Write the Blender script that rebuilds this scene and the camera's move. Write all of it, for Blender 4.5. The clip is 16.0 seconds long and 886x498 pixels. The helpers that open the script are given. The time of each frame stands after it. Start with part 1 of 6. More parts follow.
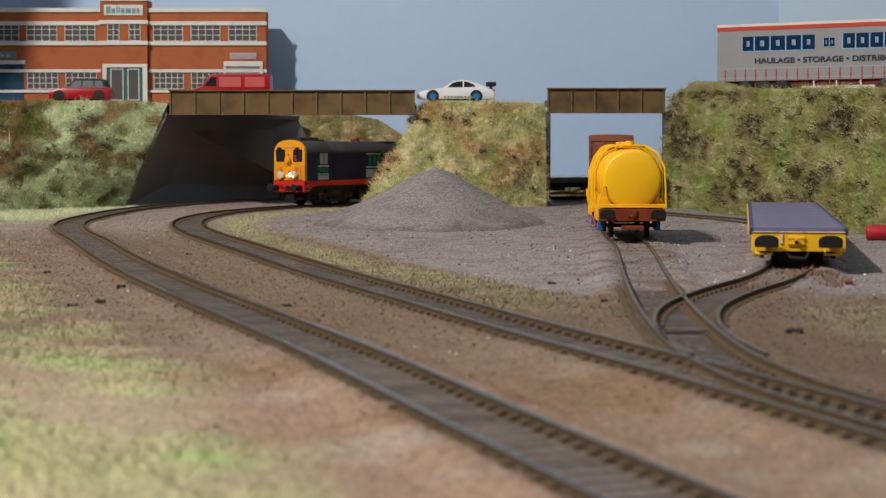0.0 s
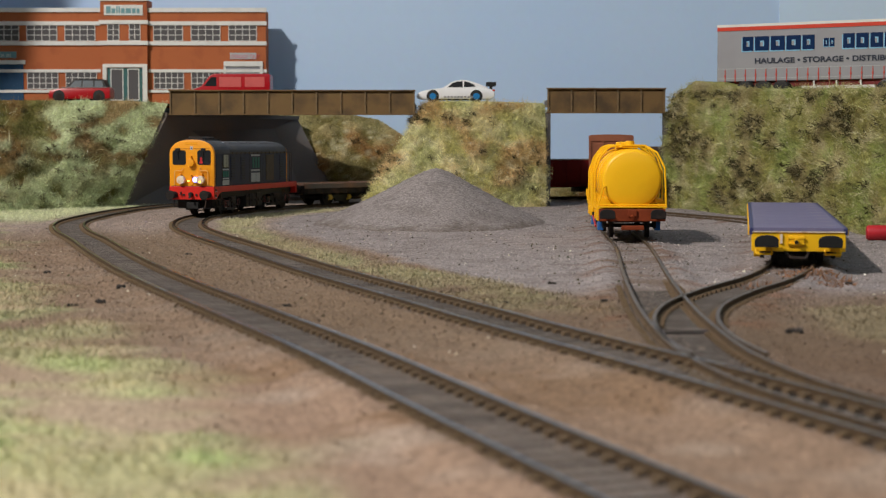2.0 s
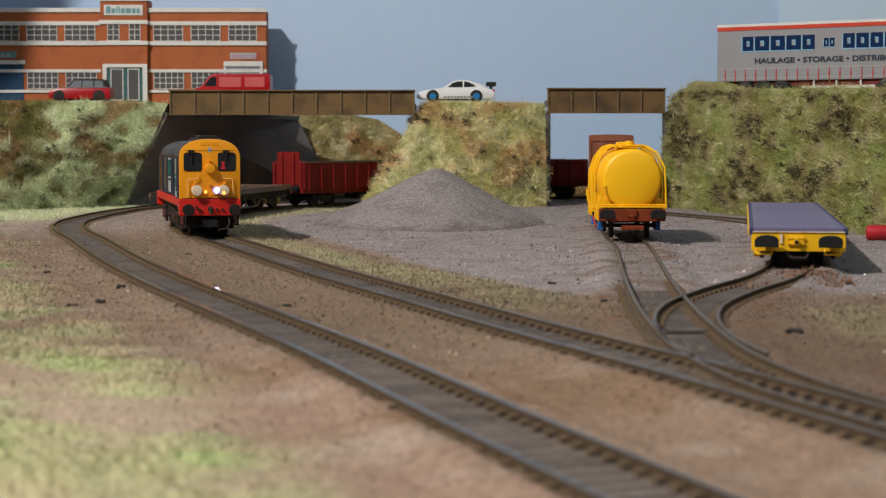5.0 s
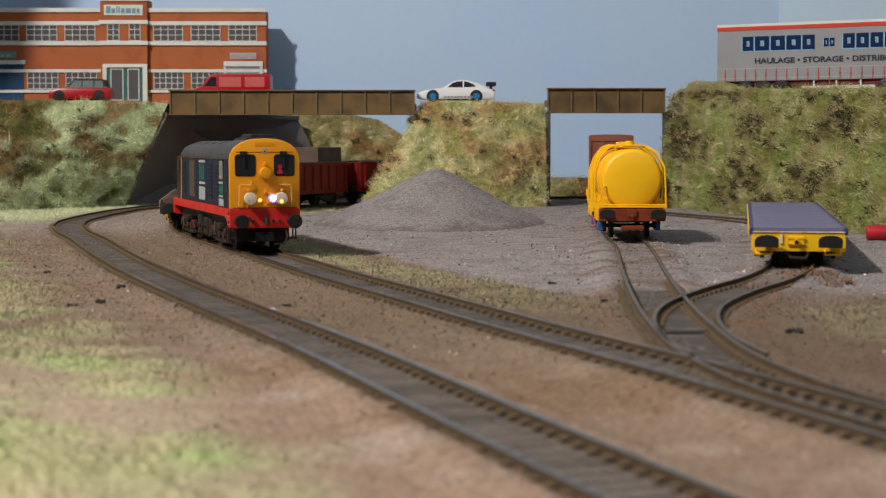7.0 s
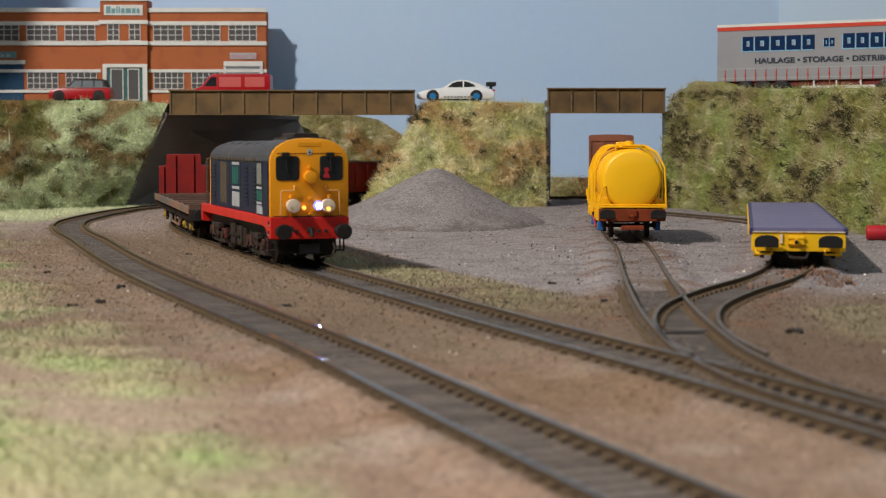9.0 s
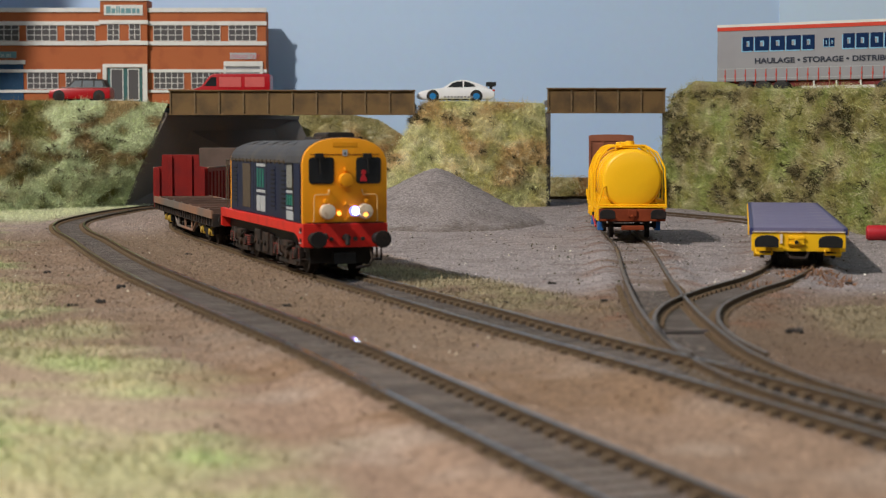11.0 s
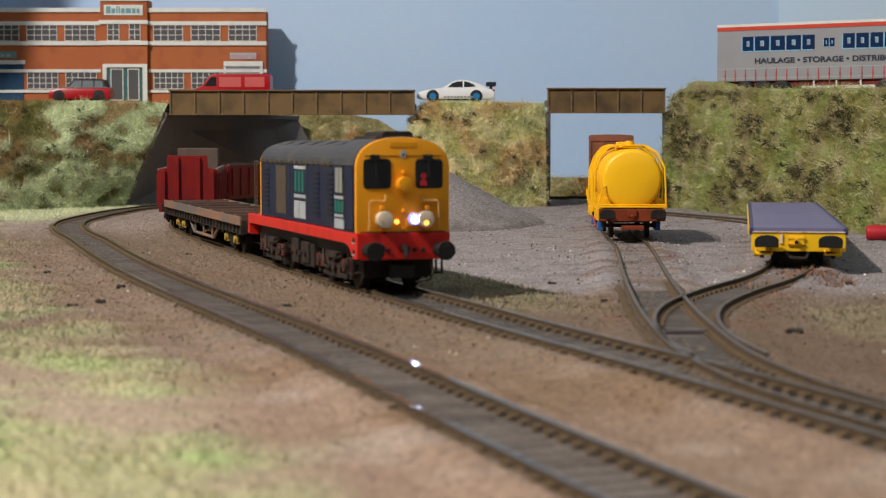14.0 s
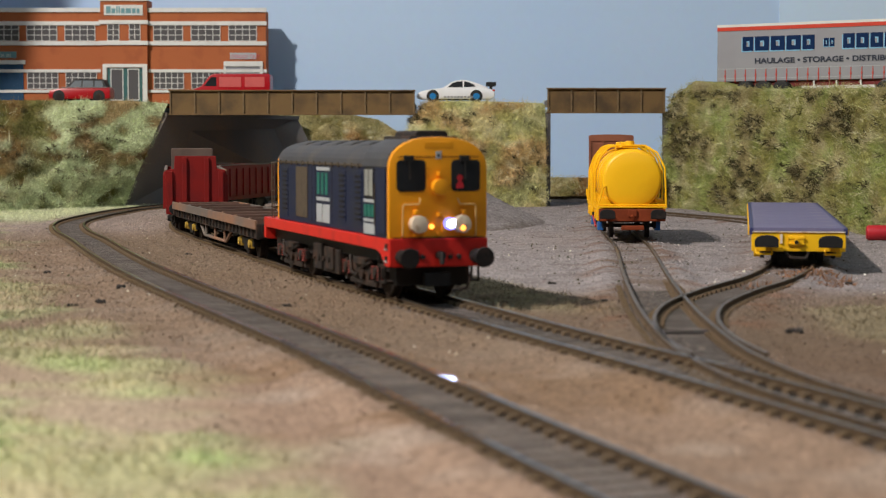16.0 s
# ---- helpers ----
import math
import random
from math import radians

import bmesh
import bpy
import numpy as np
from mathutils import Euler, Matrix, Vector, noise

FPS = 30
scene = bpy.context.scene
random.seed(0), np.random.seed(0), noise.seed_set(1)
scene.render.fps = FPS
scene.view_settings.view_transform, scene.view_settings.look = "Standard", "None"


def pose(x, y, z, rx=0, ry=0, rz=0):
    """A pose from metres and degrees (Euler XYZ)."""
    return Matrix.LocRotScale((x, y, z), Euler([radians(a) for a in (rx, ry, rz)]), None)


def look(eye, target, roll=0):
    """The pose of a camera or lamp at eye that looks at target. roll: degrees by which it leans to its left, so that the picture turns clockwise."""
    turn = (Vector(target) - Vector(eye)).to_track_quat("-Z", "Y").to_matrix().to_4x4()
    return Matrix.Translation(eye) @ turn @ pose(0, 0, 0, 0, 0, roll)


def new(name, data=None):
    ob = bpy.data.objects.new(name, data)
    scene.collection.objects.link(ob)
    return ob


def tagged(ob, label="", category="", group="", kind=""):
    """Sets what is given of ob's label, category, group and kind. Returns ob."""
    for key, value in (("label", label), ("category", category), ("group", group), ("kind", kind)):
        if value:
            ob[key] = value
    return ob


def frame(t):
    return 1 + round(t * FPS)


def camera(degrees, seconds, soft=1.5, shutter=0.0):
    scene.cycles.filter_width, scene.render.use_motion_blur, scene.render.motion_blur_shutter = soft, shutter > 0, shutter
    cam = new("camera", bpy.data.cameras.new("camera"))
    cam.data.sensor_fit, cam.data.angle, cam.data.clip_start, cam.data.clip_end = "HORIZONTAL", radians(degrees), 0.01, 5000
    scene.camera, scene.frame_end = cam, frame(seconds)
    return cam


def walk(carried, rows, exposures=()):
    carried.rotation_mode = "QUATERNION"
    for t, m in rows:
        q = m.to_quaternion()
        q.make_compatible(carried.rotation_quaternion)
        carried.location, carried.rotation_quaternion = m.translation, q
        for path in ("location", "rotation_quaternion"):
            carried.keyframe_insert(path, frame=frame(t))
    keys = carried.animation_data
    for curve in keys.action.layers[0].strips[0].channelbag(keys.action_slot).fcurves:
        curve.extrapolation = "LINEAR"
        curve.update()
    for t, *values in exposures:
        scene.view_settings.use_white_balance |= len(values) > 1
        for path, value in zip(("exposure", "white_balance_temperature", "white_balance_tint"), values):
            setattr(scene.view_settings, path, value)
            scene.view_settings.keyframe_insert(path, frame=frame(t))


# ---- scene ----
MM = 0.001
FOV = 28.51
cam = camera(FOV, 16.0, soft=1.1)
cam.data.dof.use_dof = True
cam.data.dof.focus_distance = 0.97
cam.data.dof.aperture_fstop = 38.0
EYE = pose(0, 0, 0.04897, 86.491, 0, 0)
walk(cam, [(0.0, EYE), (16.0, EYE)], exposures=[(0.0, -0.05), (9.0, -0.02), (12.0, 0.05), (16.0, 0.09)])

# ---- light: a lamp over the layout and an unseen fill lamp under the ceiling ----
world = bpy.data.worlds.new("world")
scene.world = world
world.use_nodes = True
world.node_tree.nodes["Background"].inputs[0].default_value = (0.75, 0.85, 1.0, 1)
world.node_tree.nodes["Background"].inputs[1].default_value = 0.02


def area_lamp(name, eye, target, size, watts, color):
    data = bpy.data.lights.new(name, "AREA")
    data.shape, data.size, data.energy, data.color = "DISK", size, watts, color
    ob = new(name, data)
    ob.matrix_world = look(eye, target)
    return ob


area_lamp("key_lamp", (-1.05, 0.0, 1.32), (0.0, 1.1, 0.05), 0.09, 37.8, (1.0, 0.925, 0.85))
# Added bluish fill that lifts the shadows from the front.
area_lamp("fill_lamp", (0.4, -0.4, 1.36), (0.3, 0.8, 0.0), 0.9, 8.8, (0.56, 0.79, 1.0))


# ---- materials ----
def nodes_of(name):
    m = bpy.data.materials.new(name)
    m.use_nodes = True
    nt = m.node_tree
    return m, nt, nt.nodes["Principled BSDF"]


def mat(name, color, rough=0.6, metal=0.0, var=0.2, scale=120.0, bump=0.15, bscale=1500.0, second=None, amount=0.5, per_object=0.0, spec=0.4):
    """A worn surface: a base colour that varies at two scales, a second colour in patches, and fine relief."""
    m, nt, bsdf = nodes_of(name)
    n, l = nt.nodes, nt.links
    co = n.new("ShaderNodeTexCoord")
    big = n.new("ShaderNodeTexNoise")
    big.inputs["Scale"].default_value, big.inputs["Detail"].default_value = scale, 6
    fine = n.new("ShaderNodeTexNoise")
    fine.inputs["Scale"].default_value, fine.inputs["Detail"].default_value = bscale, 3
    l.new(co.outputs["Object"], big.inputs["Vector"])
    l.new(co.outputs["Object"], fine.inputs["Vector"])
    mix = n.new("ShaderNodeMix")
    mix.data_type = "RGBA"
    dark = second or tuple(c * (1 - var) for c in color)
    mix.inputs["A"].default_value = (*color, 1)
    mix.inputs["B"].default_value = (*dark, 1)
    ramp = n.new("ShaderNodeMapRange")
    ramp.inputs["From Min"].default_value, ramp.inputs["From Max"].default_value = 0.62 - amount * 0.3, 0.72 - amount * 0.1
    l.new(big.outputs["Fac"], ramp.inputs["Value"])
    l.new(ramp.outputs["Result"], mix.inputs["Factor"])
    grain = n.new("ShaderNodeMix")
    grain.data_type, grain.blend_type = "RGBA", "MULTIPLY"
    grain.inputs["Factor"].default_value = var
    l.new(mix.outputs["Result"], grain.inputs["A"])
    l.new(fine.outputs["Color"], grain.inputs["B"])
    out = grain.outputs["Result"]
    if per_object:
        info = n.new("ShaderNodeObjectInfo")
        hsv = n.new("ShaderNodeHueSaturation")
        rng = n.new("ShaderNodeMapRange")
        rng.inputs["To Min"].default_value, rng.inputs["To Max"].default_value = 1 - per_object, 1 + per_object
        l.new(info.outputs["Random"], rng.inputs["Value"])
        l.new(rng.outputs["Result"], hsv.inputs["Value"])
        l.new(out, hsv.inputs["Color"])
        out = hsv.outputs["Color"]
    l.new(out, bsdf.inputs["Base Color"])
    bsdf.inputs["Roughness"].default_value = rough
    bsdf.inputs["Metallic"].default_value = metal
    bsdf.inputs["Specular IOR Level"].default_value = spec
    if bump:
        b = n.new("ShaderNodeBump")
        b.inputs["Strength"].default_value, b.inputs["Distance"].default_value = bump, 0.0004
        l.new(fine.outputs["Fac"], b.inputs["Height"])
        l.new(b.outputs["Normal"], bsdf.inputs["Normal"])
    return m


def island_mat(name, colors, rough=0.8, patch=None, patch_scale=25.0):
    """Fibres and stones: each loose piece takes one of the colours, drawn towards a patch colour in places."""
    m, nt, bsdf = nodes_of(name)
    n, l = nt.nodes, nt.links
    geo = n.new("ShaderNodeNewGeometry")
    ramp = n.new("ShaderNodeValToRGB")
    while len(ramp.color_ramp.elements) < len(colors):
        ramp.color_ramp.elements.new(0.5)
    for i, c in enumerate(colors):
        ramp.color_ramp.elements[i].position = i / max(1, len(colors) - 1)
        ramp.color_ramp.elements[i].color = (*c, 1)
    l.new(geo.outputs["Random Per Island"], ramp.inputs["Fac"])
    out = ramp.outputs["Color"]
    if patch:
        co = n.new("ShaderNodeTexCoord")
        noi = n.new("ShaderNodeTexNoise")
        noi.inputs["Scale"].default_value, noi.inputs["Detail"].default_value = patch_scale, 3
        l.new(co.outputs["Object"], noi.inputs["Vector"])
        rng = n.new("ShaderNodeMapRange")
        rng.inputs["From Min"].default_value, rng.inputs["From Max"].default_value = 0.48, 0.62
        rng.inputs["To Max"].default_value = 0.75
        l.new(noi.outputs["Fac"], rng.inputs["Value"])
        mix = n.new("ShaderNodeMix")
        mix.data_type = "RGBA"
        mix.inputs["B"].default_value = (*patch, 1)
        l.new(rng.outputs["Result"], mix.inputs["Factor"])
        l.new(out, mix.inputs["A"])
        out = mix.outputs["Result"]
    l.new(out, bsdf.inputs["Base Color"])
    bsdf.inputs["Roughness"].default_value = rough
    bsdf.inputs["Specular IOR Level"].default_value = 0.2
    return m


def zone_mat(name, rough=0.95, bump=0.6):
    """Scenic cover whose colour zones come from the mesh, with grit at two scales."""
    m, nt, bsdf = nodes_of(name)
    n, l = nt.nodes, nt.links
    att = n.new("ShaderNodeAttribute")
    att.attribute_name = "zone"
    co = n.new("ShaderNodeTexCoord")
    grit = n.new("ShaderNodeTexNoise")
    grit.inputs["Scale"].default_value, grit.inputs["Detail"].default_value = 900, 4
    speck = n.new("ShaderNodeTexVoronoi")
    speck.inputs["Scale"].default_value = 1100
    l.new(co.outputs["Object"], grit.inputs["Vector"])
    l.new(co.outputs["Object"], speck.inputs["Vector"])
    rng = n.new("ShaderNodeMapRange")
    rng.inputs["From Min"].default_value, rng.inputs["From Max"].default_value = 0.3, 0.7
    rng.inputs["To Min"].default_value, rng.inputs["To Max"].default_value = 0.72, 1.25
    l.new(grit.outputs["Fac"], rng.inputs["Value"])
    sep = n.new("ShaderNodeSeparateColor")
    l.new(speck.outputs["Color"], sep.inputs["Color"])
    rng2 = n.new("ShaderNodeMapRange")
    rng2.inputs["To Min"].default_value, rng2.inputs["To Max"].default_value = 0.7, 1.3
    l.new(sep.outputs["Red"], rng2.inputs["Value"])
    mul = n.new("ShaderNodeMath")
    mul.operation = "MULTIPLY"
    l.new(rng.outputs["Result"], mul.inputs[0])
    l.new(rng2.outputs["Result"], mul.inputs[1])
    hsv = n.new("ShaderNodeHueSaturation")
    l.new(att.outputs["Color"], hsv.inputs["Color"])
    l.new(mul.outputs["Value"], hsv.inputs["Value"])
    l.new(hsv.outputs["Color"], bsdf.inputs["Base Color"])
    bsdf.inputs["Roughness"].default_value = rough
    bsdf.inputs["Specular IOR Level"].default_value = 0.15
    b = n.new("ShaderNodeBump")
    b.inputs["Strength"].default_value, b.inputs["Distance"].default_value = bump, 0.0008
    l.new(speck.outputs["Distance"], b.inputs["Height"])
    l.new(b.outputs["Normal"], bsdf.inputs["Normal"])
    return m


def glow(name, color, strength):
    m, nt, bsdf = nodes_of(name)
    bsdf.inputs["Base Color"].default_value = (*color, 1)
    bsdf.inputs["Emission Color"].default_value = (*color, 1)
    bsdf.inputs["Emission Strength"].default_value = strength
    return m


def glass(name, color=(0.02, 0.022, 0.025)):
    m, nt, bsdf = nodes_of(name)
    bsdf.inputs["Base Color"].default_value = (*color, 1)
    bsdf.inputs["Roughness"].default_value = 0.08
    return m


M_CAB = mat("cab_orange", (0.90, 0.355, 0.008), 0.45, var=0.1, scale=60, bump=0.03, second=(0.74, 0.26, 0.008), amount=0.3)
M_NAVY = mat("navy_paint", (0.011, 0.018, 0.054), 0.5, var=0.25, scale=80, bump=0.05, second=(0.022, 0.026, 0.045), amount=0.5, spec=0.25)
M_RED = mat("frame_red", (0.66, 0.022, 0.014), 0.45, var=0.12, scale=90, bump=0.04, second=(0.52, 0.022, 0.016), amount=0.4, spec=0.3)
M_ROOF = mat("roof_grey", (0.062, 0.064, 0.072), 0.6, var=0.3, scale=45, bump=0.1, second=(0.10, 0.09, 0.08), amount=0.35)
M_SOOT = mat("sooty_metal", (0.028, 0.022, 0.019), 0.7, var=0.4, scale=150, bump=0.15, second=(0.085, 0.046, 0.030), amount=0.4, spec=0.3)
M_SPRING = mat("spring_rust", (0.22, 0.045, 0.035), 0.6, var=0.3, scale=300, bump=0.1)
M_LUMP = mat("coal_lump", (0.045, 0.038, 0.033), 0.9, var=0.3, scale=300, bump=0.3)
M_BLACK = mat("matt_black", (0.010, 0.0095, 0.0095), 0.6, var=0.3, scale=200, bump=0.1)
M_BUFFER = mat("buffer_black", (0.016, 0.013, 0.012), 0.7, var=0.3, scale=300, bump=0.1, second=(0.04, 0.026, 0.02), amount=0.3, spec=0.25)
M_RUST = mat("rail_side", (0.120, 0.078, 0.042), 0.75, var=0.35, scale=200, bump=0.2, second=(0.08, 0.055, 0.035), amount=0.5)
M_STEEL = mat("rail_top", (0.075, 0.060, 0.045), 0.14, metal=0.35, var=0.3, scale=120, bump=0.02, spec=0.3)
M_DULL = mat("rail_top_dull", (0.16, 0.135, 0.115), 0.45, metal=0.4, var=0.3, scale=160, bump=0.05)
M_SLEEPER = mat("sleeper_brown", (0.155, 0.128, 0.112), 0.85, var=0.4, scale=260, bump=0.3, second=(0.19, 0.165, 0.15), amount=0.45, per_object=0.3)
M_GREEN = mat("decal_green", (0.02, 0.155, 0.12), 0.5, var=0.1, bump=0, spec=0.2)
M_WHITE = mat("decal_white", (0.42, 0.45, 0.47), 0.5, var=0.1, scale=200, bump=0, spec=0.2)
M_LENS = mat("lamp_cream", (0.80, 0.66, 0.50), 0.35, var=0.12, scale=400, bump=0.05, second=(0.55, 0.36, 0.22), amount=0.25)
M_WIRE = mat("handrail_cream", (0.78, 0.47, 0.17), 0.45, var=0.1, bump=0)
M_BROWN = mat("panel_brown", (0.10, 0.075, 0.05), 0.7, var=0.3, scale=200, bump=0.1)
M_GLASS = glass("window_dark")
M_PALE = glass("window_pale", (0.30, 0.31, 0.30))
M_CARPANE = glass("car_pane_grey", (0.10, 0.12, 0.14))
# Blue emission on the headlight casing imitates the halo round the white core.
M_HALO = glow("headlight_halo", (0.16, 0.17, 1.0), 2.6)
M_CORE = glow("headlight_white", (0.55, 0.64, 1.0), 210.0)
M_AMBER = glow("marker_amber", (1.0, 0.36, 0.05), 3.2)
M_PLANK = mat("plank_brown", (0.145, 0.085, 0.064), 0.8, var=0.35, scale=160, bump=0.25, second=(0.10, 0.062, 0.048), amount=0.5, per_object=0.2, spec=0.2)
M_CURB = mat("wagon_side_grey", (0.17, 0.145, 0.125), 0.75, var=0.3, scale=25, bump=0.15, second=(0.33, 0.17, 0.10), amount=0.5)
M_MAROON = mat("wagon_maroon", (0.22, 0.012, 0.010), 0.55, var=0.2, scale=90, bump=0.06, second=(0.16, 0.012, 0.012), amount=0.5, spec=0.2)
M_CRATE = mat("crate_grey_brown", (0.14, 0.098, 0.08), 0.8, var=0.2, scale=90, bump=0.15, spec=0.2)
M_YBOX = mat("axlebox_yellow", (0.52, 0.34, 0.05), 0.5, var=0.2, bump=0.05)
M_YELLOW = mat("tank_yellow", (0.98, 0.53, 0.008), 0.4, var=0.06, scale=40, bump=0.02, second=(0.92, 0.47, 0.006), amount=0.3)
M_TANKRED = mat("beam_rust_red", (0.24, 0.045, 0.014), 0.6, var=0.2, scale=150, bump=0.1, spec=0.2)
M_BLUE = mat("axlebox_blue", (0.03, 0.14, 0.42), 0.5, var=0.15, bump=0.05)
M_DECK = mat("deck_slate_blue", (0.165, 0.155, 0.27), 0.7, var=0.25, scale=90, bump=0.12, second=(0.21, 0.195, 0.28), amount=0.5, per_object=0.05)
M_DECKEDGE = mat("deck_edge_blue", (0.04, 0.045, 0.14), 0.5, var=0.2, bump=0.05)
M_ENDYEL = mat("end_yellow", (0.94, 0.53, 0.012), 0.42, var=0.08, scale=80, bump=0.03, spec=0.3)
M_GIRDER = mat("girder_rust", (0.20, 0.118, 0.042), 0.7, var=0.4, scale=45, bump=0.2, second=(0.09, 0.055, 0.024), amount=0.5)
M_RIB = mat("girder_rib", (0.23, 0.15, 0.07), 0.7, var=0.4, scale=150, bump=0.2, second=(0.12, 0.08, 0.04), amount=0.5)
M_WALL = mat("abutment_grey", (0.215, 0.192, 0.185), 0.85, var=0.3, scale=18, bump=0.2, bscale=700, second=(0.28, 0.215, 0.17), amount=0.5)
M_PIER = mat("pier_dark", (0.13, 0.12, 0.118), 0.85, var=0.3, scale=60, bump=0.2, bscale=700)
M_SKY = mat("backdrop_sky", (0.49, 0.65, 0.87), 0.85, var=0.06, scale=2.0, bump=0.12, bscale=160, second=(0.41, 0.615, 0.95), amount=0.5)
M_SKY2 = mat("backdrop_pale", (0.60, 0.77, 0.96), 0.85, var=0.05, scale=4, bump=0.1, bscale=160, second=(0.62, 0.76, 0.92), amount=0.5)
M_BRICK = mat("brick_orange", (0.44, 0.125, 0.042), 0.8, var=0.15, scale=60, bump=0.1, bscale=2500, second=(0.36, 0.095, 0.033), amount=0.4)
M_STONE = mat("stone_trim_white", (0.74, 0.73, 0.70), 0.7, var=0.1, scale=90, bump=0.05)
M_PANE = glass("pane_dark", (0.11, 0.105, 0.11))
M_SHUTTER = mat("shutter_blue", (0.026, 0.075, 0.15), 0.6, var=0.15, bump=0.05, spec=0.2)
M_DOORGREEN = mat("door_green", (0.04, 0.13, 0.13), 0.5, var=0.15, bump=0.03)
M_SIGNPINK = mat("sign_red", (0.62, 0.10, 0.14), 0.6, var=0.1, bump=0)
M_SIGNTEAL = mat("sign_teal", (0.16, 0.33, 0.36), 0.6, var=0.1, bump=0)
M_CARRED = mat("car_red", (0.40, 0.006, 0.012), 0.3, var=0.05, bump=0, spec=0.35)
M_CARWHITE = mat("car_white", (0.80, 0.80, 0.80), 0.25, var=0.04, bump=0, spec=0.6)
M_TYRE = mat("tyre_black", (0.02, 0.02, 0.02), 0.7, var=0.2, bump=0.05)
M_RIM = mat("rim_grey", (0.35, 0.35, 0.36), 0.35, metal=0.6, var=0.1, bump=0)
M_RIMBLUE = mat("rim_blue", (0.02, 0.22, 0.52), 0.35, var=0.1, bump=0)
M_CURTAIN = mat("curtain_grey", (0.30, 0.30, 0.325), 0.55, var=0.08, scale=30, bump=0.08, second=(0.27, 0.27, 0.295), amount=0.5)
M_STRIPE = mat("stripe_red", (0.60, 0.045, 0.02), 0.5, var=0.08, bump=0)
M_NAVYTXT = mat("letter_navy", (0.006, 0.024, 0.085), 0.6, var=0.08, bump=0, spec=0.1)
M_SKYTXT = mat("letter_light_blue", (0.22, 0.50, 0.72), 0.5, var=0.08, bump=0)
M_SMALLTXT = mat("letter_slate", (0.022, 0.03, 0.055), 0.5, var=0.08, bump=0)
M_CHASSIS = mat("chassis_dark_red", (0.20, 0.02, 0.02), 0.6, var=0.2, bump=0.05)
M_VANBROWN = mat("van_bauxite", (0.30, 0.095, 0.045), 0.65, var=0.2, scale=80, bump=0.08)
M_ROOMWALL = mat("room_wall", (0.62, 0.60, 0.57), 0.9, var=0.08, scale=3, bump=0.05, bscale=200)
M_ROOMFLOOR = mat("room_floor", (0.22, 0.19, 0.17), 0.9, var=0.2, scale=10, bump=0.1, bscale=200)
M_DRUM = mat("drum_red", (0.50, 0.02, 0.03), 0.45, var=0.1, bump=0.05)
M_VANPANE = mat("van_pane_pink", (0.62, 0.13, 0.12), 0.3, var=0.1, bump=0)
M_DRUMGREY = mat("drum_grey", (0.40, 0.38, 0.37), 0.6, var=0.1, bump=0.05)
M_GROUND = zone_mat("scenic_ground")
M_BANK = zone_mat("bank_cover", bump=0.9)
def fibre_mat(name):
    """Fibres that carry the colour of the ground they grow from, each a little lighter or darker."""
    m, nt, bsdf = nodes_of(name)
    n, l = nt.nodes, nt.links
    att = n.new("ShaderNodeAttribute")
    att.attribute_name = "zone"
    geo = n.new("ShaderNodeNewGeometry")
    rng_ = n.new("ShaderNodeMapRange")
    rng_.inputs["To Min"].default_value, rng_.inputs["To Max"].default_value = 0.7, 1.45
    l.new(geo.outputs["Random Per Island"], rng_.inputs["Value"])
    hsv = n.new("ShaderNodeHueSaturation")
    l.new(att.outputs["Color"], hsv.inputs["Color"])
    l.new(rng_.outputs["Result"], hsv.inputs["Value"])
    l.new(hsv.outputs["Color"], bsdf.inputs["Base Color"])
    bsdf.inputs["Roughness"].default_value = 0.7
    bsdf.inputs["Specular IOR Level"].default_value = 0.25
    return m


M_FIBRE = fibre_mat("static_grass")
M_TWIG = island_mat("dark_twigs", [(0.03, 0.025, 0.011), (0.08, 0.065, 0.03), (0.045, 0.05, 0.02), (0.12, 0.095, 0.05)])
M_STRAND = island_mat("grass_strands", [(0.56, 0.55, 0.32), (0.62, 0.57, 0.36), (0.42, 0.50, 0.20), (0.50, 0.38, 0.20)])
M_DRY = island_mat("dry_scrub", [(0.22, 0.10, 0.05), (0.30, 0.15, 0.08), (0.12, 0.065, 0.035)])
M_GREYGRIT = island_mat("grey_grit", [(0.20, 0.175, 0.17), (0.28, 0.25, 0.245), (0.14, 0.12, 0.12), (0.36, 0.33, 0.32)])
M_FLECK = island_mat("pale_flecks", [(0.80, 0.76, 0.62), (0.60, 0.55, 0.40), (0.75, 0.70, 0.60)], rough=0.3)


# ---- building blocks (millimetres in, metres out) ----
def empty(name, m=None):
    ob = new(name)
    if m is not None:
        ob.matrix_basis = m
    return ob


def part(name, bm, material, parent=None, label="", smooth=False):
    """Links a bmesh, drawn in millimetres, as one mesh object under a thing or a part."""
    for v in bm.verts:
        v.co *= MM
    me = bpy.data.meshes.new(name)
    bm.normal_update()
    bm.to_mesh(me)
    bm.free()
    if smooth:
        for p in me.polygons:
            p.use_smooth = True
        me.set_sharp_from_angle(angle=radians(40))
    me.materials.append(material)
    ob = new(name, me)
    if parent is not None:
        ob.parent = parent
    if label:
        tagged(ob, label)
    return ob


def again(ob, name, m, parent):
    """Another piece on the same mesh."""
    o = new(name, ob.data)
    o.parent = parent
    o.matrix_basis = m
    return o


def B():
    return bmesh.new()


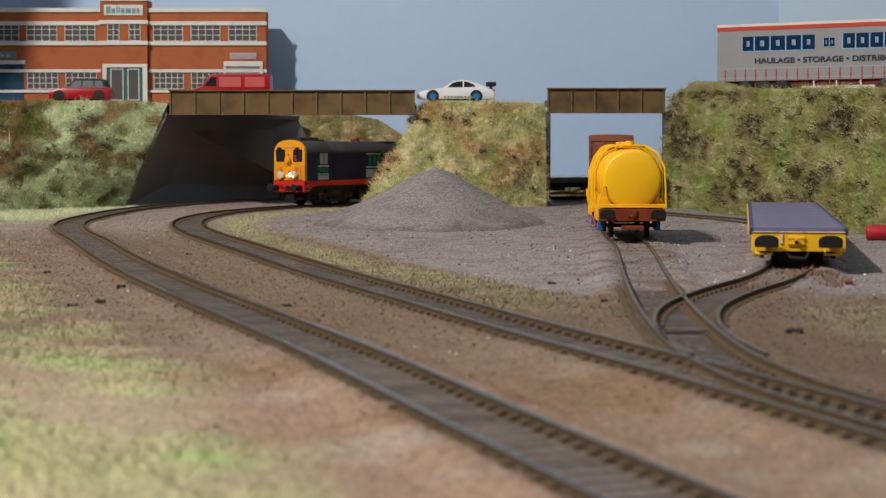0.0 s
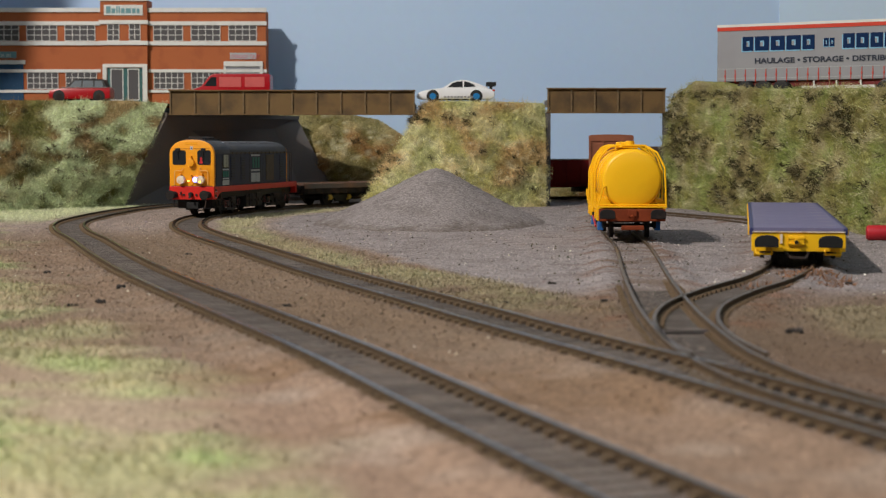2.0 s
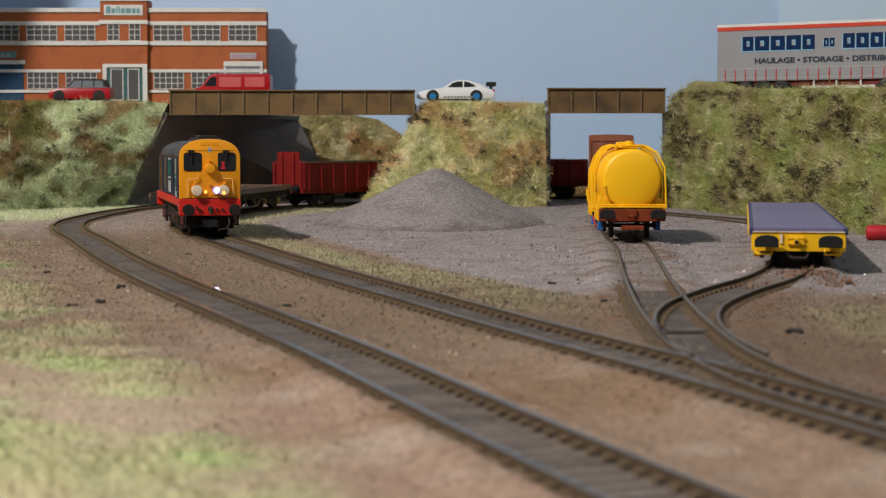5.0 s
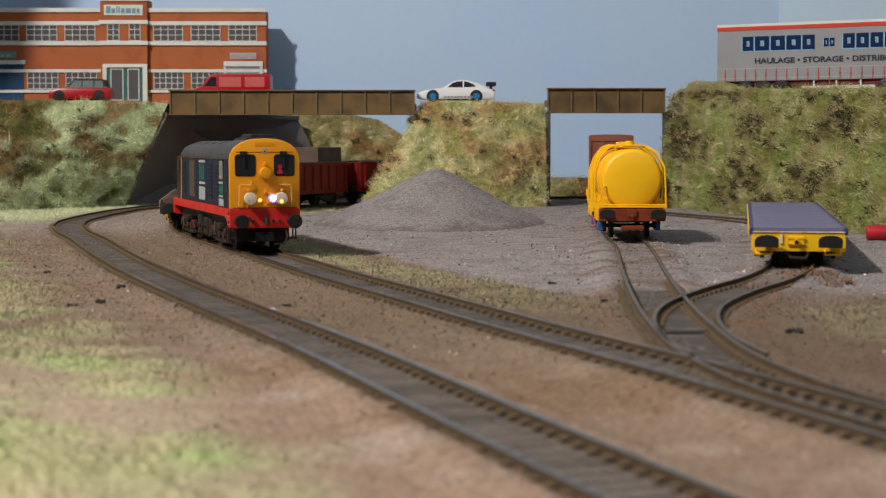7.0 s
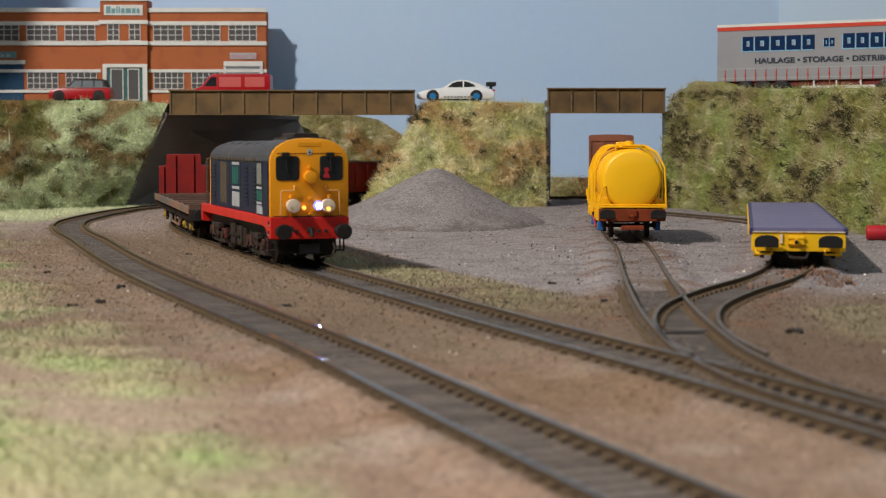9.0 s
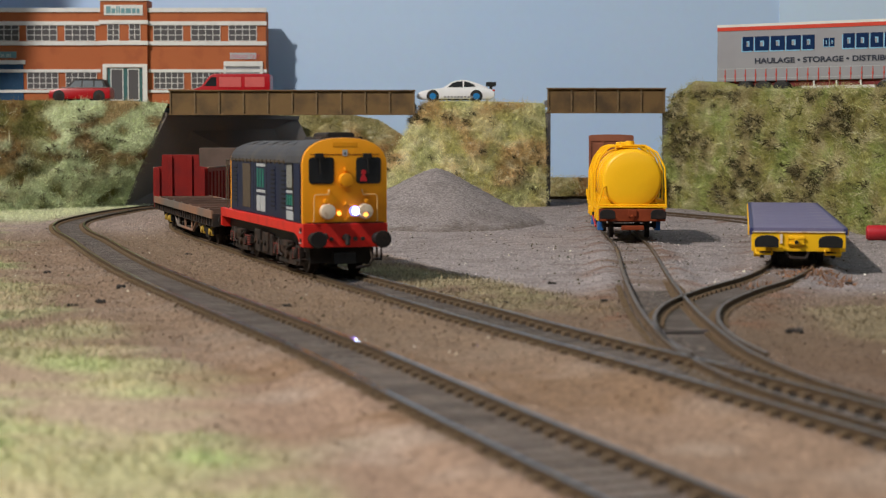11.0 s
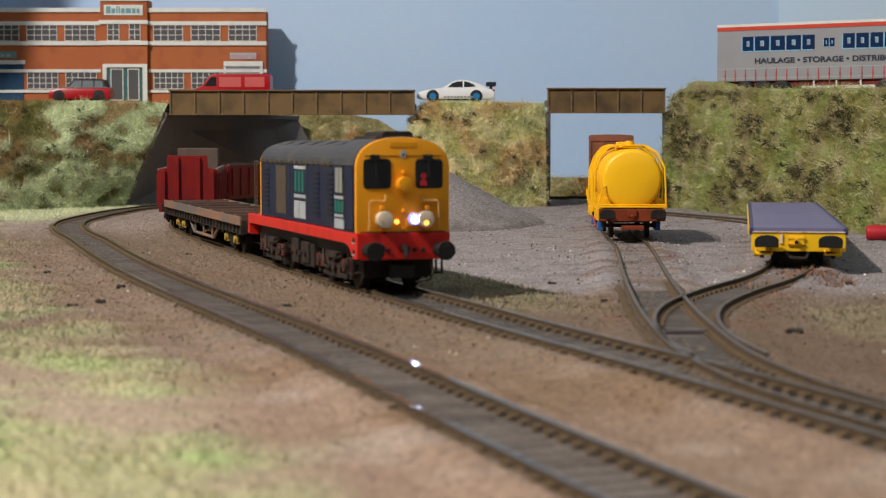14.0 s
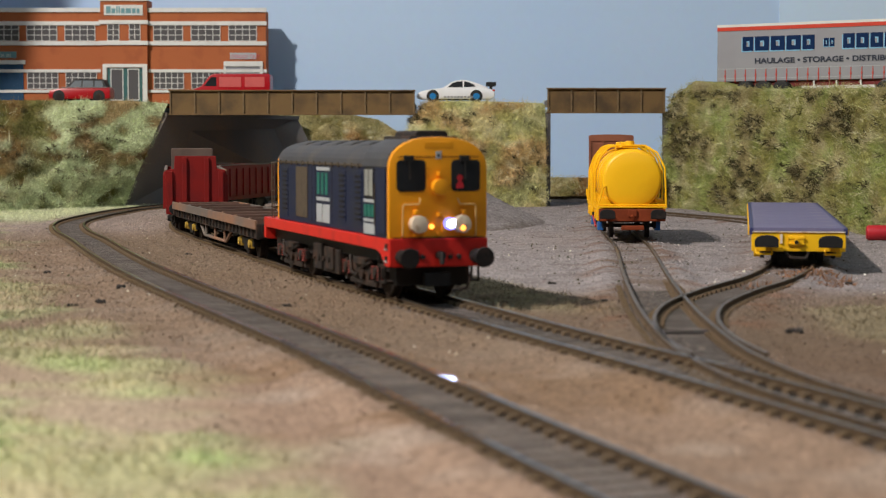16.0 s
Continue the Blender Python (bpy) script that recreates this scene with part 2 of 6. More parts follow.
def box(bm, x0, x1, y0, y1, z0, z1, bevel=0.0):
    t = bmesh.new()
    bmesh.ops.create_cube(t, size=1.0, matrix=Matrix.Translation(((x0 + x1) / 2, (y0 + y1) / 2, (z0 + z1) / 2)) @ Matrix.Diagonal((abs(x1 - x0), abs(y1 - y0), abs(z1 - z0), 1)))
    if bevel:
        bmesh.ops.bevel(t, geom=t.edges[:], offset=bevel, segments=2, profile=0.6, affect="EDGES")
    return join(bm, t)


def join(bm, t):
    me = bpy.data.meshes.new("tmp")
    t.to_mesh(me)
    t.free()
    bm.from_mesh(me)
    bpy.data.meshes.remove(me)
    return bm


def cyl(bm, a, b, r, r2=None, n=20, bevel=0.0):
    """A rod or disc from a to b."""
    a, b = Vector(a), Vector(b)
    d = b - a
    t = bmesh.new()
    bmesh.ops.create_cone(t, cap_ends=True, segments=n, radius1=r, radius2=r if r2 is None else r2, depth=d.length)
    if bevel:
        rim = [e for e in t.edges if abs(e.verts[0].co.z - e.verts[1].co.z) < 1e-6]
        bmesh.ops.bevel(t, geom=rim, offset=bevel, segments=2, profile=0.6, affect="EDGES")
    t.transform(Matrix.Translation((a + b) / 2) @ d.to_track_quat("Z", "Y").to_matrix().to_4x4())
    return join(bm, t)


def tube(bm, pts, r, n=6):
    for p, q in zip(pts[:-1], pts[1:]):
        cyl(bm, p, q, r, n=n)
    return bm


def prism(bm, outline, axis, lo, hi, bevel=0.0):
    """An outline of (a, b) pairs pushed along an axis: x takes (y, z), y takes (x, z), z takes (x, y)."""
    t = bmesh.new()
    def at(p, d):
        return {"x": (d, p[0], p[1]), "y": (p[0], d, p[1]), "z": (p[0], p[1], d)}[axis]
    lo_v = [t.verts.new(at(p, lo)) for p in outline]
    hi_v = [t.verts.new(at(p, hi)) for p in outline]
    n = len(outline)
    t.faces.new(lo_v)
    t.faces.new(hi_v)
    for i in range(n):
        t.faces.new((lo_v[i], lo_v[(i + 1) % n], hi_v[(i + 1) % n], hi_v[i]))
    bmesh.ops.recalc_face_normals(t, faces=t.faces[:])
    if bevel:
        bmesh.ops.bevel(t, geom=t.edges[:], offset=bevel, segments=2, profile=0.6, affect="EDGES")
    return join(bm, t)


def curve(points, step=4.0):
    """A smooth line through plan points, sampled evenly: places, headings and lengths along it."""
    p = [Vector(q) for q in points]
    p = [2 * p[0] - p[1], *p, 2 * p[-1] - p[-2]]
    raw = []
    for i in range(1, len(p) - 2):
        for k in range(24):
            t = k / 24
            raw.append(0.5 * (2 * p[i] + (p[i + 1] - p[i - 1]) * t + (2 * p[i - 1] - 5 * p[i] + 4 * p[i + 1] - p[i + 2]) * t * t + (3 * p[i] - p[i - 1] - 3 * p[i + 1] + p[i + 2]) * t ** 3))
    raw.append(p[-2])
    raw = np.array([tuple(q) for q in raw])
    run = np.concatenate([[0], np.cumsum(np.hypot(*np.diff(raw, axis=0).T))])
    s = np.arange(0, run[-1], step)
    return s, np.interp(s, run, raw[:, 0]), np.interp(s, run, raw[:, 1])


def words(text, size, material, parent, m, name="lettering", bold=0.0):
    """Raised lettering in the built-in font, as a mesh, standing on its baseline's start."""
    cu = bpy.data.curves.new("tmp_text", "FONT")
    cu.body, cu.size, cu.extrude, cu.offset = text, size * MM, 0.00008, bold * MM
    tmp = bpy.data.objects.new("tmp_text", cu)
    scene.collection.objects.link(tmp)
    me = bpy.data.meshes.new_from_object(tmp.evaluated_get(bpy.context.evaluated_depsgraph_get()))
    bpy.data.objects.remove(tmp)
    me.materials.clear()
    me.materials.append(material)
    ob = new(name, me)
    ob.parent = parent
    ob.matrix_basis = m
    return ob


# ---- the room and the baseboard ----
def slab(name, x0, x1, y0, y1, z0, z1, material, label, category, kind="structure"):
    ob = part(name, box(B(), x0, x1, y0, y1, z0, z1), material)
    return tagged(ob, label, category, kind=kind)


slab("floor", -2500, 2500, -2500, 2000, -1020, -1000, M_ROOMFLOOR, "dark grey-brown carpet floor of the room", "floor")
slab("ceiling", -2500, 2500, -2500, 2000, 1400, 1420, M_ROOMWALL, "plain off-white ceiling of the room", "ceiling")
slab("wall_north", -2500, 2500, 2000, 2050, -1000, 1400, M_ROOMWALL, "plain off-white room wall behind the layout", "wall")
slab("wall_south", -2500, 2500, -2550, -2500, -1000, 1400, M_ROOMWALL, "plain off-white room wall", "wall")
slab("wall_west", -2550, -2500, -2500, 2000, -1000, 1400, M_ROOMWALL, "plain off-white room wall", "wall")
slab("wall_east", 2500, 2550, -2500, 2000, -1000, 1400, M_ROOMWALL, "plain off-white room wall", "wall")
slab("backdrop", -900, 318, 1660, 1668, -60, 620, M_SKY, "grey-blue painted sky board behind the model scene", "backdrop")
slab("backdrop_pale", 318.0, 1000, 1658.4, 1659.9, -60, 620, M_SKY2, "paler blue painted sky board beside the first one", "backdrop")

# Out of view: added only to throw shade on the factory's upper left.
tagged(part("shade_board", prism(B(), [(1654, -60), (1654, 620), (1230, 620), (1300, 350), (1390, 260), (1430, 80), (1430, -60)], "x", -520, -512), M_SKY), "unseen board added to shade the left end of the factory", "backdrop", kind="structure")

# ---- plan lines (millimetres) ----
MAIN = [(760, 1618), (560, 1616), (420, 1614), (285, 1610), (175, 1592), (77, 1555), (0, 1491), (-66, 1417), (-120, 1333), (-153, 1239), (-162, 1139), (-152, 1040), (-129, 943), (-100, 847), (-71, 751), (-41.5, 656), (-9, 560), (22.8, 465), (57, 369), (88, 274), (118, 179), (142, 105)]
OUTER = [(-60, 1610), (-130, 1545), (-180, 1472), (-212, 1385), (-231, 1290), (-235, 1180), (-230.5, 1080), (-210, 985), (-180, 887), (-152, 790), (-123, 695), (-91, 600), (-56.5, 503), (-23.8, 410), (8, 310), (39, 215), (74, 105)]
SIDING = [(160, 1640), (140, 1480), (120, 1250), (99, 1010), (90.3, 839), (74.5, 640), (66.5, 523), (63.5, 440), (64.5, 395), (70.5, 350), (83, 305), (101, 255), (124, 190)]
SPUR = [(128, 1300), (158, 1198), (187, 1112), (197, 1045), (193, 985), (166, 830), (143, 712), (121, 640), (95, 580), (77, 530), (68, 485), (65, 440), (67, 400)]
GROUND_Z = -3.4


def offset_line(s, x, y, d):
    tx, ty = np.gradient(x, s), np.gradient(y, s)
    ln = np.hypot(tx, ty)
    return x + ty / ln * -d, y + tx / ln * d


def sweep(bm, x, y, profile):
    """A profile of (across, z) pairs swept along a plan line."""
    s = np.concatenate([[0], np.cumsum(np.hypot(np.diff(x), np.diff(y)))])
    tx, ty = np.gradient(x, s), np.gradient(y, s)
    ln = np.hypot(tx, ty)
    rows = []
    for i in range(len(x)):
        nx, ny = -ty[i] / ln[i], tx[i] / ln[i]
        rows.append([bm.verts.new((x[i] + nx * a, y[i] + ny * a, z)) for a, z in profile])
    k = len(profile)
    for p, q in zip(rows[:-1], rows[1:]):
        for j in range(k):
            bm.faces.new((p[j], p[(j + 1) % k], q[(j + 1) % k], q[j]))
    bm.faces.new(rows[0])
    bm.faces.new(rows[-1][::-1])
    bmesh.ops.recalc_face_normals(bm, faces=bm.faces[:])
    return bm


RAIL_WEB = [(-0.95, -2.5), (0.95, -2.5), (0.95, -2.1), (0.35, -1.8), (0.35, -0.75), (0.6, -0.55), (0.6, -0.12), (-0.6, -0.12), (-0.6, -0.55), (-0.35, -0.75), (-0.35, -1.8), (-0.95, -2.1)]
RAIL_HEAD = [(-0.58, -0.12), (0.58, -0.12), (0.5, 0.0), (-0.5, 0.0)]


M_CHAIR = mat("chair_rust", (0.185, 0.122, 0.066), 0.8, var=0.4, scale=300, bump=0.3, second=(0.12, 0.08, 0.045), amount=0.45)


# Near-black brown for sleeper sides: the shade between sleepers, put into colour.
M_GAPSHADE = mat("sleeper_gap_shade", (0.040, 0.031, 0.024), 0.85, var=0.3, scale=260, bump=0.2, spec=0.2)


def sleeper_mesh():
    """A sleeper with its rail chairs, the gaps' shade painted on its sides."""
    bm = box(B(), -1.9, 1.9, -14.2, 14.2, -3.8, -2.05, 0.15)
    timber = len(bm.faces)
    for c in (-8.85, 8.85):
        for d in (-1.75, 1.75):
            box(bm, -1.05, 1.05, c + d - 1.0, c + d + 1.0, -2.3, -1.05, 0.2)
    for v in bm.verts:
        v.co *= MM
    bm.faces.ensure_lookup_table()
    for f in bm.faces[timber:]:
        f.material_index = 1
    bm.normal_update()
    # Side faces take the dark colour so the gaps read as shaded.
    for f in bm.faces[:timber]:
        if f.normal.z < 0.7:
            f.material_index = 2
    me = bpy.data.meshes.new("sleeper")
    bm.to_mesh(me)
    bm.free()
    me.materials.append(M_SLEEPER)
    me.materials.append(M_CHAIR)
    me.materials.append(M_GAPSHADE)
    return me


SLEEPER = sleeper_mesh()


def track(name, points, label, pitch=6.3, first=0.0, last=1e9, buried=0.0, rails=((-8.85, 0, 1e9), (8.85, 0, 1e9)), head=None):
    s, x, y = curve(points)
    thing = tagged(empty(name), label, "railway track", kind="structure")
    for d, a, b in rails:
        ox, oy = offset_line(s, x, y, d)
        ok = (s >= a) & (s <= b)
        web = part("rail", sweep(B(), ox[ok], oy[ok], RAIL_WEB), M_RUST, thing)
        part("railhead", sweep(B(), ox[ok], oy[ok], RAIL_HEAD), head or M_STEEL, web, "dull grey rail top" if head else "worn bright steel rail top")
    for d in np.arange(max(first, 4), min(last, s[-1] - 8), pitch):
        px, py = np.interp(d, s, x), np.interp(d, s, y)
        qx, qy = np.interp(d + 4, s, x), np.interp(d + 4, s, y)
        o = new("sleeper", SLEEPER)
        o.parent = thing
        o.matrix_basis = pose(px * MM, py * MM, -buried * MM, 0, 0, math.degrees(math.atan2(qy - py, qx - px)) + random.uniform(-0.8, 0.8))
    return s, x, y


main_s, main_x, main_y = track("track_main", MAIN, "weathered brown railway track curving out from under the bridge", first=560)
outer_s, outer_x, outer_y = track("track_outer", OUTER, "weathered brown railway track on the outside of the curve", first=150)
siding_s, siding_x, siding_y = track("track_siding", SIDING, "half-buried siding track leading to a tank wagon", first=960, buried=0.7, rails=((-7.7, 0, 1e9), (8.6, 0, 1e9)), head=M_DULL)
spur_s, spur_x, spur_y = track("track_spur", SPUR, "half-buried curved siding track leading to a flat wagon", first=640, last=850, buried=0.3, head=M_DULL)


# ---- ground ----
def distance_to(x, y, lx, ly):
    """Signed distance across a line: positive towards the yard side."""
    best = np.full(x.shape, 1e9)
    sign = np.zeros(x.shape)
    for i in range(0, len(lx) - 3, 3):
        dx, dy = lx[i + 3] - lx[i], ly[i + 3] - ly[i]
        d = np.hypot(x - lx[i], y - ly[i])
        side = (x - lx[i]) * -dy + (y - ly[i]) * dx
        hit = d < best
        best = np.where(hit, d, best)
        sign = np.where(hit, side, sign)
    return best * np.sign(sign)


def fuzz(x, y, scale, seed=0.0):
    out = np.empty(x.shape)
    for i in np.ndindex(x.shape):
        out[i] = noise.noise((x[i] / scale + seed, y[i] / scale - seed, seed * 0.7))
    return out


def smooth(v, a, b):
    t = np.clip((v - a) / (b - a), 0, 1)
    return t * t * (3 - 2 * t)


def mixc(c, d, w):
    return c * (1 - w[..., None]) + np.array(d) * w[..., None]


def ground_zones(x, y):
    dm, do = distance_to(x, y, main_x, main_y), distance_to(x, y, outer_x, outer_y)
    ds, dp = np.abs(distance_to(x, y, siding_x, siding_y)), np.abs(distance_to(x, y, spur_x, spur_y))
    f1, f2, f3 = fuzz(x, y, 60, 3), fuzz(x, y, 22, 7), fuzz(x, y, 9, 11)
    col = np.zeros((*x.shape, 3)) + np.array((0.315, 0.215, 0.155))
    col = mixc(col, (0.37, 0.28, 0.22), smooth(f2 + 0.5 * f3, -0.1, 0.4))
    col = mixc(col, (0.25, 0.155, 0.095), smooth(f1 + 0.4 * f3, 0.15, 0.45))
    far = smooth(y, 820, 1050)
    col = mixc(col, (0.31, 0.255, 0.225), far * 0.85)
    yard = smooth(dm + 8 * f2, 48, 62) * smooth(y + 40 * f1, 520, 640)
    col = mixc(col, (0.295, 0.262, 0.258), yard)
    col = mixc(col, (0.24, 0.21, 0.205), yard * smooth(f2 + 0.5 * f3, 0.1, 0.4) * 0.7)
    grass = np.zeros(x.shape)
    strip_tone = smooth(dm, 5, 12)
    left = smooth(-do + 18 * f2 + 14 * f1, 30, 56) * smooth(y, 150, 180)
    grass = np.maximum(grass, left * smooth(f1 + 0.6 * f2, -0.42, 0.12))
    strip = smooth(dm + 6 * f2, 15, 24) * (1 - smooth(dm + 8 * f2 - 14 * (1 - smooth(y, 640, 760)), 34, 52)) * smooth(y + 30 * f2, 500, 560) * (1 - smooth(y, 1420, 1460))
    grass = np.maximum(grass, strip * smooth(f2 + f3, -0.75, 0.0))
    patch = np.exp(-(((x - 132) / 34) ** 2 + ((y - 505 - 0.6 * (x - 132)) / 70) ** 2))
    grass = np.maximum(grass, smooth(patch + 0.3 * f2, 0.35, 0.7) * 0.85)
    bankfoot = smooth(y + 40 * f2, 1090, 1190) * smooth(-do + 8 * f3, 20, 34) * (x < -150)
    grass = np.maximum(grass, bankfoot)
    green = mixc(np.zeros((*x.shape, 3)) + np.array((0.42, 0.41, 0.23)), (0.29, 0.40, 0.17), smooth(fuzz(x, y, 45, 19), -0.05, 0.3))
    green = mixc(green, (0.52, 0.42, 0.28), smooth(fuzz(x, y, 30, 23) + 0.5 * f3, 0.12, 0.4) * 0.8)
    green = mixc(green, (0.40, 0.37, 0.215), strip_tone * 0.8)
    green = mixc(green, (0.60, 0.64, 0.41), bankfoot * 0.85)
    col = col * (1 - grass[..., None] * 0.9) + green * grass[..., None] * 0.9
    ballast = np.minimum(np.abs(dm), np.abs(do))
    points = np.minimum(ds, dp)
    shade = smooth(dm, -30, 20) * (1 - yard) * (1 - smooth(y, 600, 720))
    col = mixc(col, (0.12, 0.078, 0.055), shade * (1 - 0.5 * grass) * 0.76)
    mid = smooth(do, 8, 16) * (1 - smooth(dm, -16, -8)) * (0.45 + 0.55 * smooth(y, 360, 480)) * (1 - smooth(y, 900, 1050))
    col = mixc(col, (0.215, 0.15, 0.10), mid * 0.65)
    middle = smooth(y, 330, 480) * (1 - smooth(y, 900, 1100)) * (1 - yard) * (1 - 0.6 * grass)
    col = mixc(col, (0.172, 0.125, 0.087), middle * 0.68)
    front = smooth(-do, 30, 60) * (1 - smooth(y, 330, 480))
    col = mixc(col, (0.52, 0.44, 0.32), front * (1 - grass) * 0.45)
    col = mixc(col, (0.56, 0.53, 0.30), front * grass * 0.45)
    col = mixc(col, (0.34, 0.50, 0.17), front * grass * smooth(fuzz(x, y, 38, 53), 0.0, 0.3) * 0.75)
    crack = fuzz(x * 0.35 + 0.15 * y, y, 16, 41)
    col = mixc(col, (0.14, 0.115, 0.11), yard * (1 - smooth(np.abs(crack), 0.0, 0.07)) * 0.55)
    col = mixc(col, (0.20, 0.10, 0.06), (1 - smooth(np.minimum(ds, dp) + 10 * f3, 14, 34)) * smooth(f2 + f3, 0.0, 0.5) * 0.7 * (y > 480))
    col = mixc(col, (0.105, 0.085, 0.074), (1 - smooth(ballast + 3 * f3, 8, 13)) * 0.85)
    col = mixc(col, (0.155, 0.115, 0.085), (1 - smooth(np.minimum(ballast, points) + 4 * f3, 11, 17)) * smooth(f3 + f2, -0.1, 0.5) * 0.6)
    col = mixc(col, (0.19, 0.155, 0.14), (1 - smooth(points, 8, 15)) * 0.5)
    z = GROUND_Z + 0.5 * f2 + 0.35 * f3 + 0.6 * grass + 1.1 * yard * smooth(y, 700, 900)
    bed = 1 - smooth(ballast, 14, 24)
    z = z * (1 - bed) + (-3.0 + 0.20 * f3 + (1.1 + 0.55 * (1 - smooth(y, 400, 520))) * smooth(ballast, 9, 11.5) + 0.75 * (1 - smooth(y, 420, 520)) * (ballast < 10) + 0.2 * smooth(y, 760, 840) * (ballast < 10)) * bed
    bed = 1 - smooth(points, 14, 24)
    z = z * (1 - bed) + (-3.1 + 0.2 * f3 + 0.9 * smooth(points, 9.5, 11.5) + 1.4 * smooth(y, 590, 660)) * bed
    return col, z, grass, yard


def grid_mesh(name, X, Y, Z, col, material, label, category, kind="structure"):
    ny, nx = X.shape
    v = np.stack([X, Y, Z], -1).reshape(-1, 3) * MM
    i = np.arange(nx * ny).reshape(ny, nx)
    f = np.stack([i[:-1, :-1], i[:-1, 1:], i[1:, 1:], i[1:, :-1]], -1).reshape(-1, 4)
    me = bpy.data.meshes.new(name)
    me.from_pydata(v.tolist(), [], f.tolist())
    att = me.attributes.new("zone", "FLOAT_COLOR", "POINT")
    att.data.foreach_set("color", np.concatenate([col.reshape(-1, 3), np.ones((nx * ny, 1))], 1).ravel())
    for p in me.polygons:
        p.use_smooth = True
    me.materials.append(material)
    return tagged(new(name, me), label, category, kind=kind)


gx = np.concatenate([np.arange(-900, -360, 20), np.arange(-360, 330, 3.2), np.arange(330, 901, 20)])
gy = np.concatenate([np.arange(60, 420, 2.6), np.arange(420, 1440, 4.0), np.arange(1440, 1660, 10)])
GX, GY = np.meshgrid(gx, gy)
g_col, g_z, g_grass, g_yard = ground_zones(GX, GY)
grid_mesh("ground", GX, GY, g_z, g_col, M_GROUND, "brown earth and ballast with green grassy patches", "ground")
slab("baseboard", -900, 900, 60, 1655, -60, -12, M_PLANK, "plain timber baseboard under the model scene", "baseboard")


def ground_at(x, y):
    j, i = np.searchsorted(gx, x), np.searchsorted(gy, y)
    return g_z[min(i, len(gy) - 1), min(j, len(gx) - 1)]


# ---- fibres and grit ----
rng = np.random.default_rng(5)


def blades(name, P, N, length, width, material, label, category, lean=0.7, colors=None, tuft=1):
    """Loose fibres, one thin triangle each, that grow from the points P along N, combed together in tufts."""
    k = len(P) // tuft * tuft
    P, N = P[:k], N[:k]
    stray = 0.28 if tuft > 1 else 0.0
    lead = np.arange(k) // tuft * tuft
    d = N[lead] + np.repeat(rng.normal(0, lean, (k // tuft, 3)), tuft, axis=0) + rng.normal(0, 1, (k, 3)) * stray
    d /= np.linalg.norm(d, axis=1, keepdims=True)
    if tuft > 1:
        P = P[lead] + rng.normal(0, 1, (k, 3)) * np.array((1.7, 1.7, 1.0))
    side = np.cross(d, rng.normal(0, 1, (k, 3)))
    side /= np.linalg.norm(side, axis=1, keepdims=True)
    L = length * rng.uniform(0.4, 1.3, (k, 1))
    v = np.stack([P - side * width / 2, P + side * width / 2, P + d * L], 1).reshape(-1, 3) * MM
    me = bpy.data.meshes.new(name)
    me.from_pydata(v.tolist(), [], np.arange(3 * k).reshape(k, 3).tolist())
    if colors is not None:
        tone = np.repeat(rng.uniform(0.78, 1.3, (k // tuft, 1)), tuft, axis=0)
        c = np.clip(colors[:k][lead] * tone, 0, 0.9)
        att = me.attributes.new("zone", "FLOAT_COLOR", "POINT")
        att.data.foreach_set("color", np.repeat(np.concatenate([c, np.ones((k, 1))], 1), 3, axis=0).ravel())
    me.materials.append(material)
    return tagged(new(name, me), label, category, kind="stuff")


def stones(name, P, size, material, label, category, colors=None):
    """Loose grit: a small uneven four-sided lump each."""
    k = len(P)
    base = np.array([(1, 0, -0.3), (-0.6, 0.8, -0.3), (-0.5, -0.9, -0.3), (0.05, 0.0, 0.8)])
    ang = rng.uniform(0, 6.283, k)
    c, s = np.cos(ang), np.sin(ang)
    sz = size * rng.uniform(0.35, 1.2, k)
    q = base[None] + rng.normal(0, 0.18, (k, 4, 3))
    x = (q[..., 0] * c[:, None] - q[..., 1] * s[:, None]) * sz[:, None]
    y = (q[..., 0] * s[:, None] + q[..., 1] * c[:, None]) * sz[:, None]
    v = (P[:, None, :] + np.stack([x, y, q[..., 2] * sz[:, None]], -1)).reshape(-1, 3) * MM
    o = np.arange(k)[:, None] * 4
    f = np.concatenate([o + np.array(t) for t in ((0, 1, 3), (1, 2, 3), (2, 0, 3))])
    me = bpy.data.meshes.new(name)
    me.from_pydata(v.tolist(), [], f.tolist())
    if colors is not None:
        att = me.attributes.new("zone", "FLOAT_COLOR", "POINT")
        att.data.foreach_set("color", np.repeat(np.concatenate([colors, np.ones((k, 1))], 1), 4, axis=0).ravel())
    me.materials.append(material)
    return tagged(new(name, me), label, category, kind="stuff")


def pick(weight, n):
    """Random ground points with the chance of each cell given by weight."""
    cell = np.outer(np.gradient(gy), np.gradient(gx))
    w = (weight * cell).ravel()
    idx = rng.choice(len(w), n, p=w / w.sum())
    i, j = np.unravel_index(idx, GX.shape)
    x = gx[j] + rng.uniform(-0.5, 0.5, n) * np.gradient(gx)[j]
    y = gy[i] + rng.uniform(-0.5, 0.5, n) * np.gradient(gy)[i]
    return np.stack([x, y, g_z[i, j] + 0.1], 1), g_col[i, j]


seen = (np.abs(GX) < 0.30 * GY + 20) & (GY > 200)
P, C = pick(np.where(seen, g_grass ** 1.5, 0), 90000)
blades("grass", P, np.tile((0, 0, 1.0), (len(P), 1)), 2.4, 0.35, M_FIBRE, "short pale green static grass on the ground", "grass", 1.1, C)
P, C = pick(np.where(seen & (g_yard < 0.5), (1.0 - 0.7 * g_grass) * (0.25 + 0.75 * smooth(GY, 350, 600)), 0), 60000)
stones("gravel", P, 0.6, M_FIBRE, "fine brown ballast grit scattered on the ground", "gravel", C)
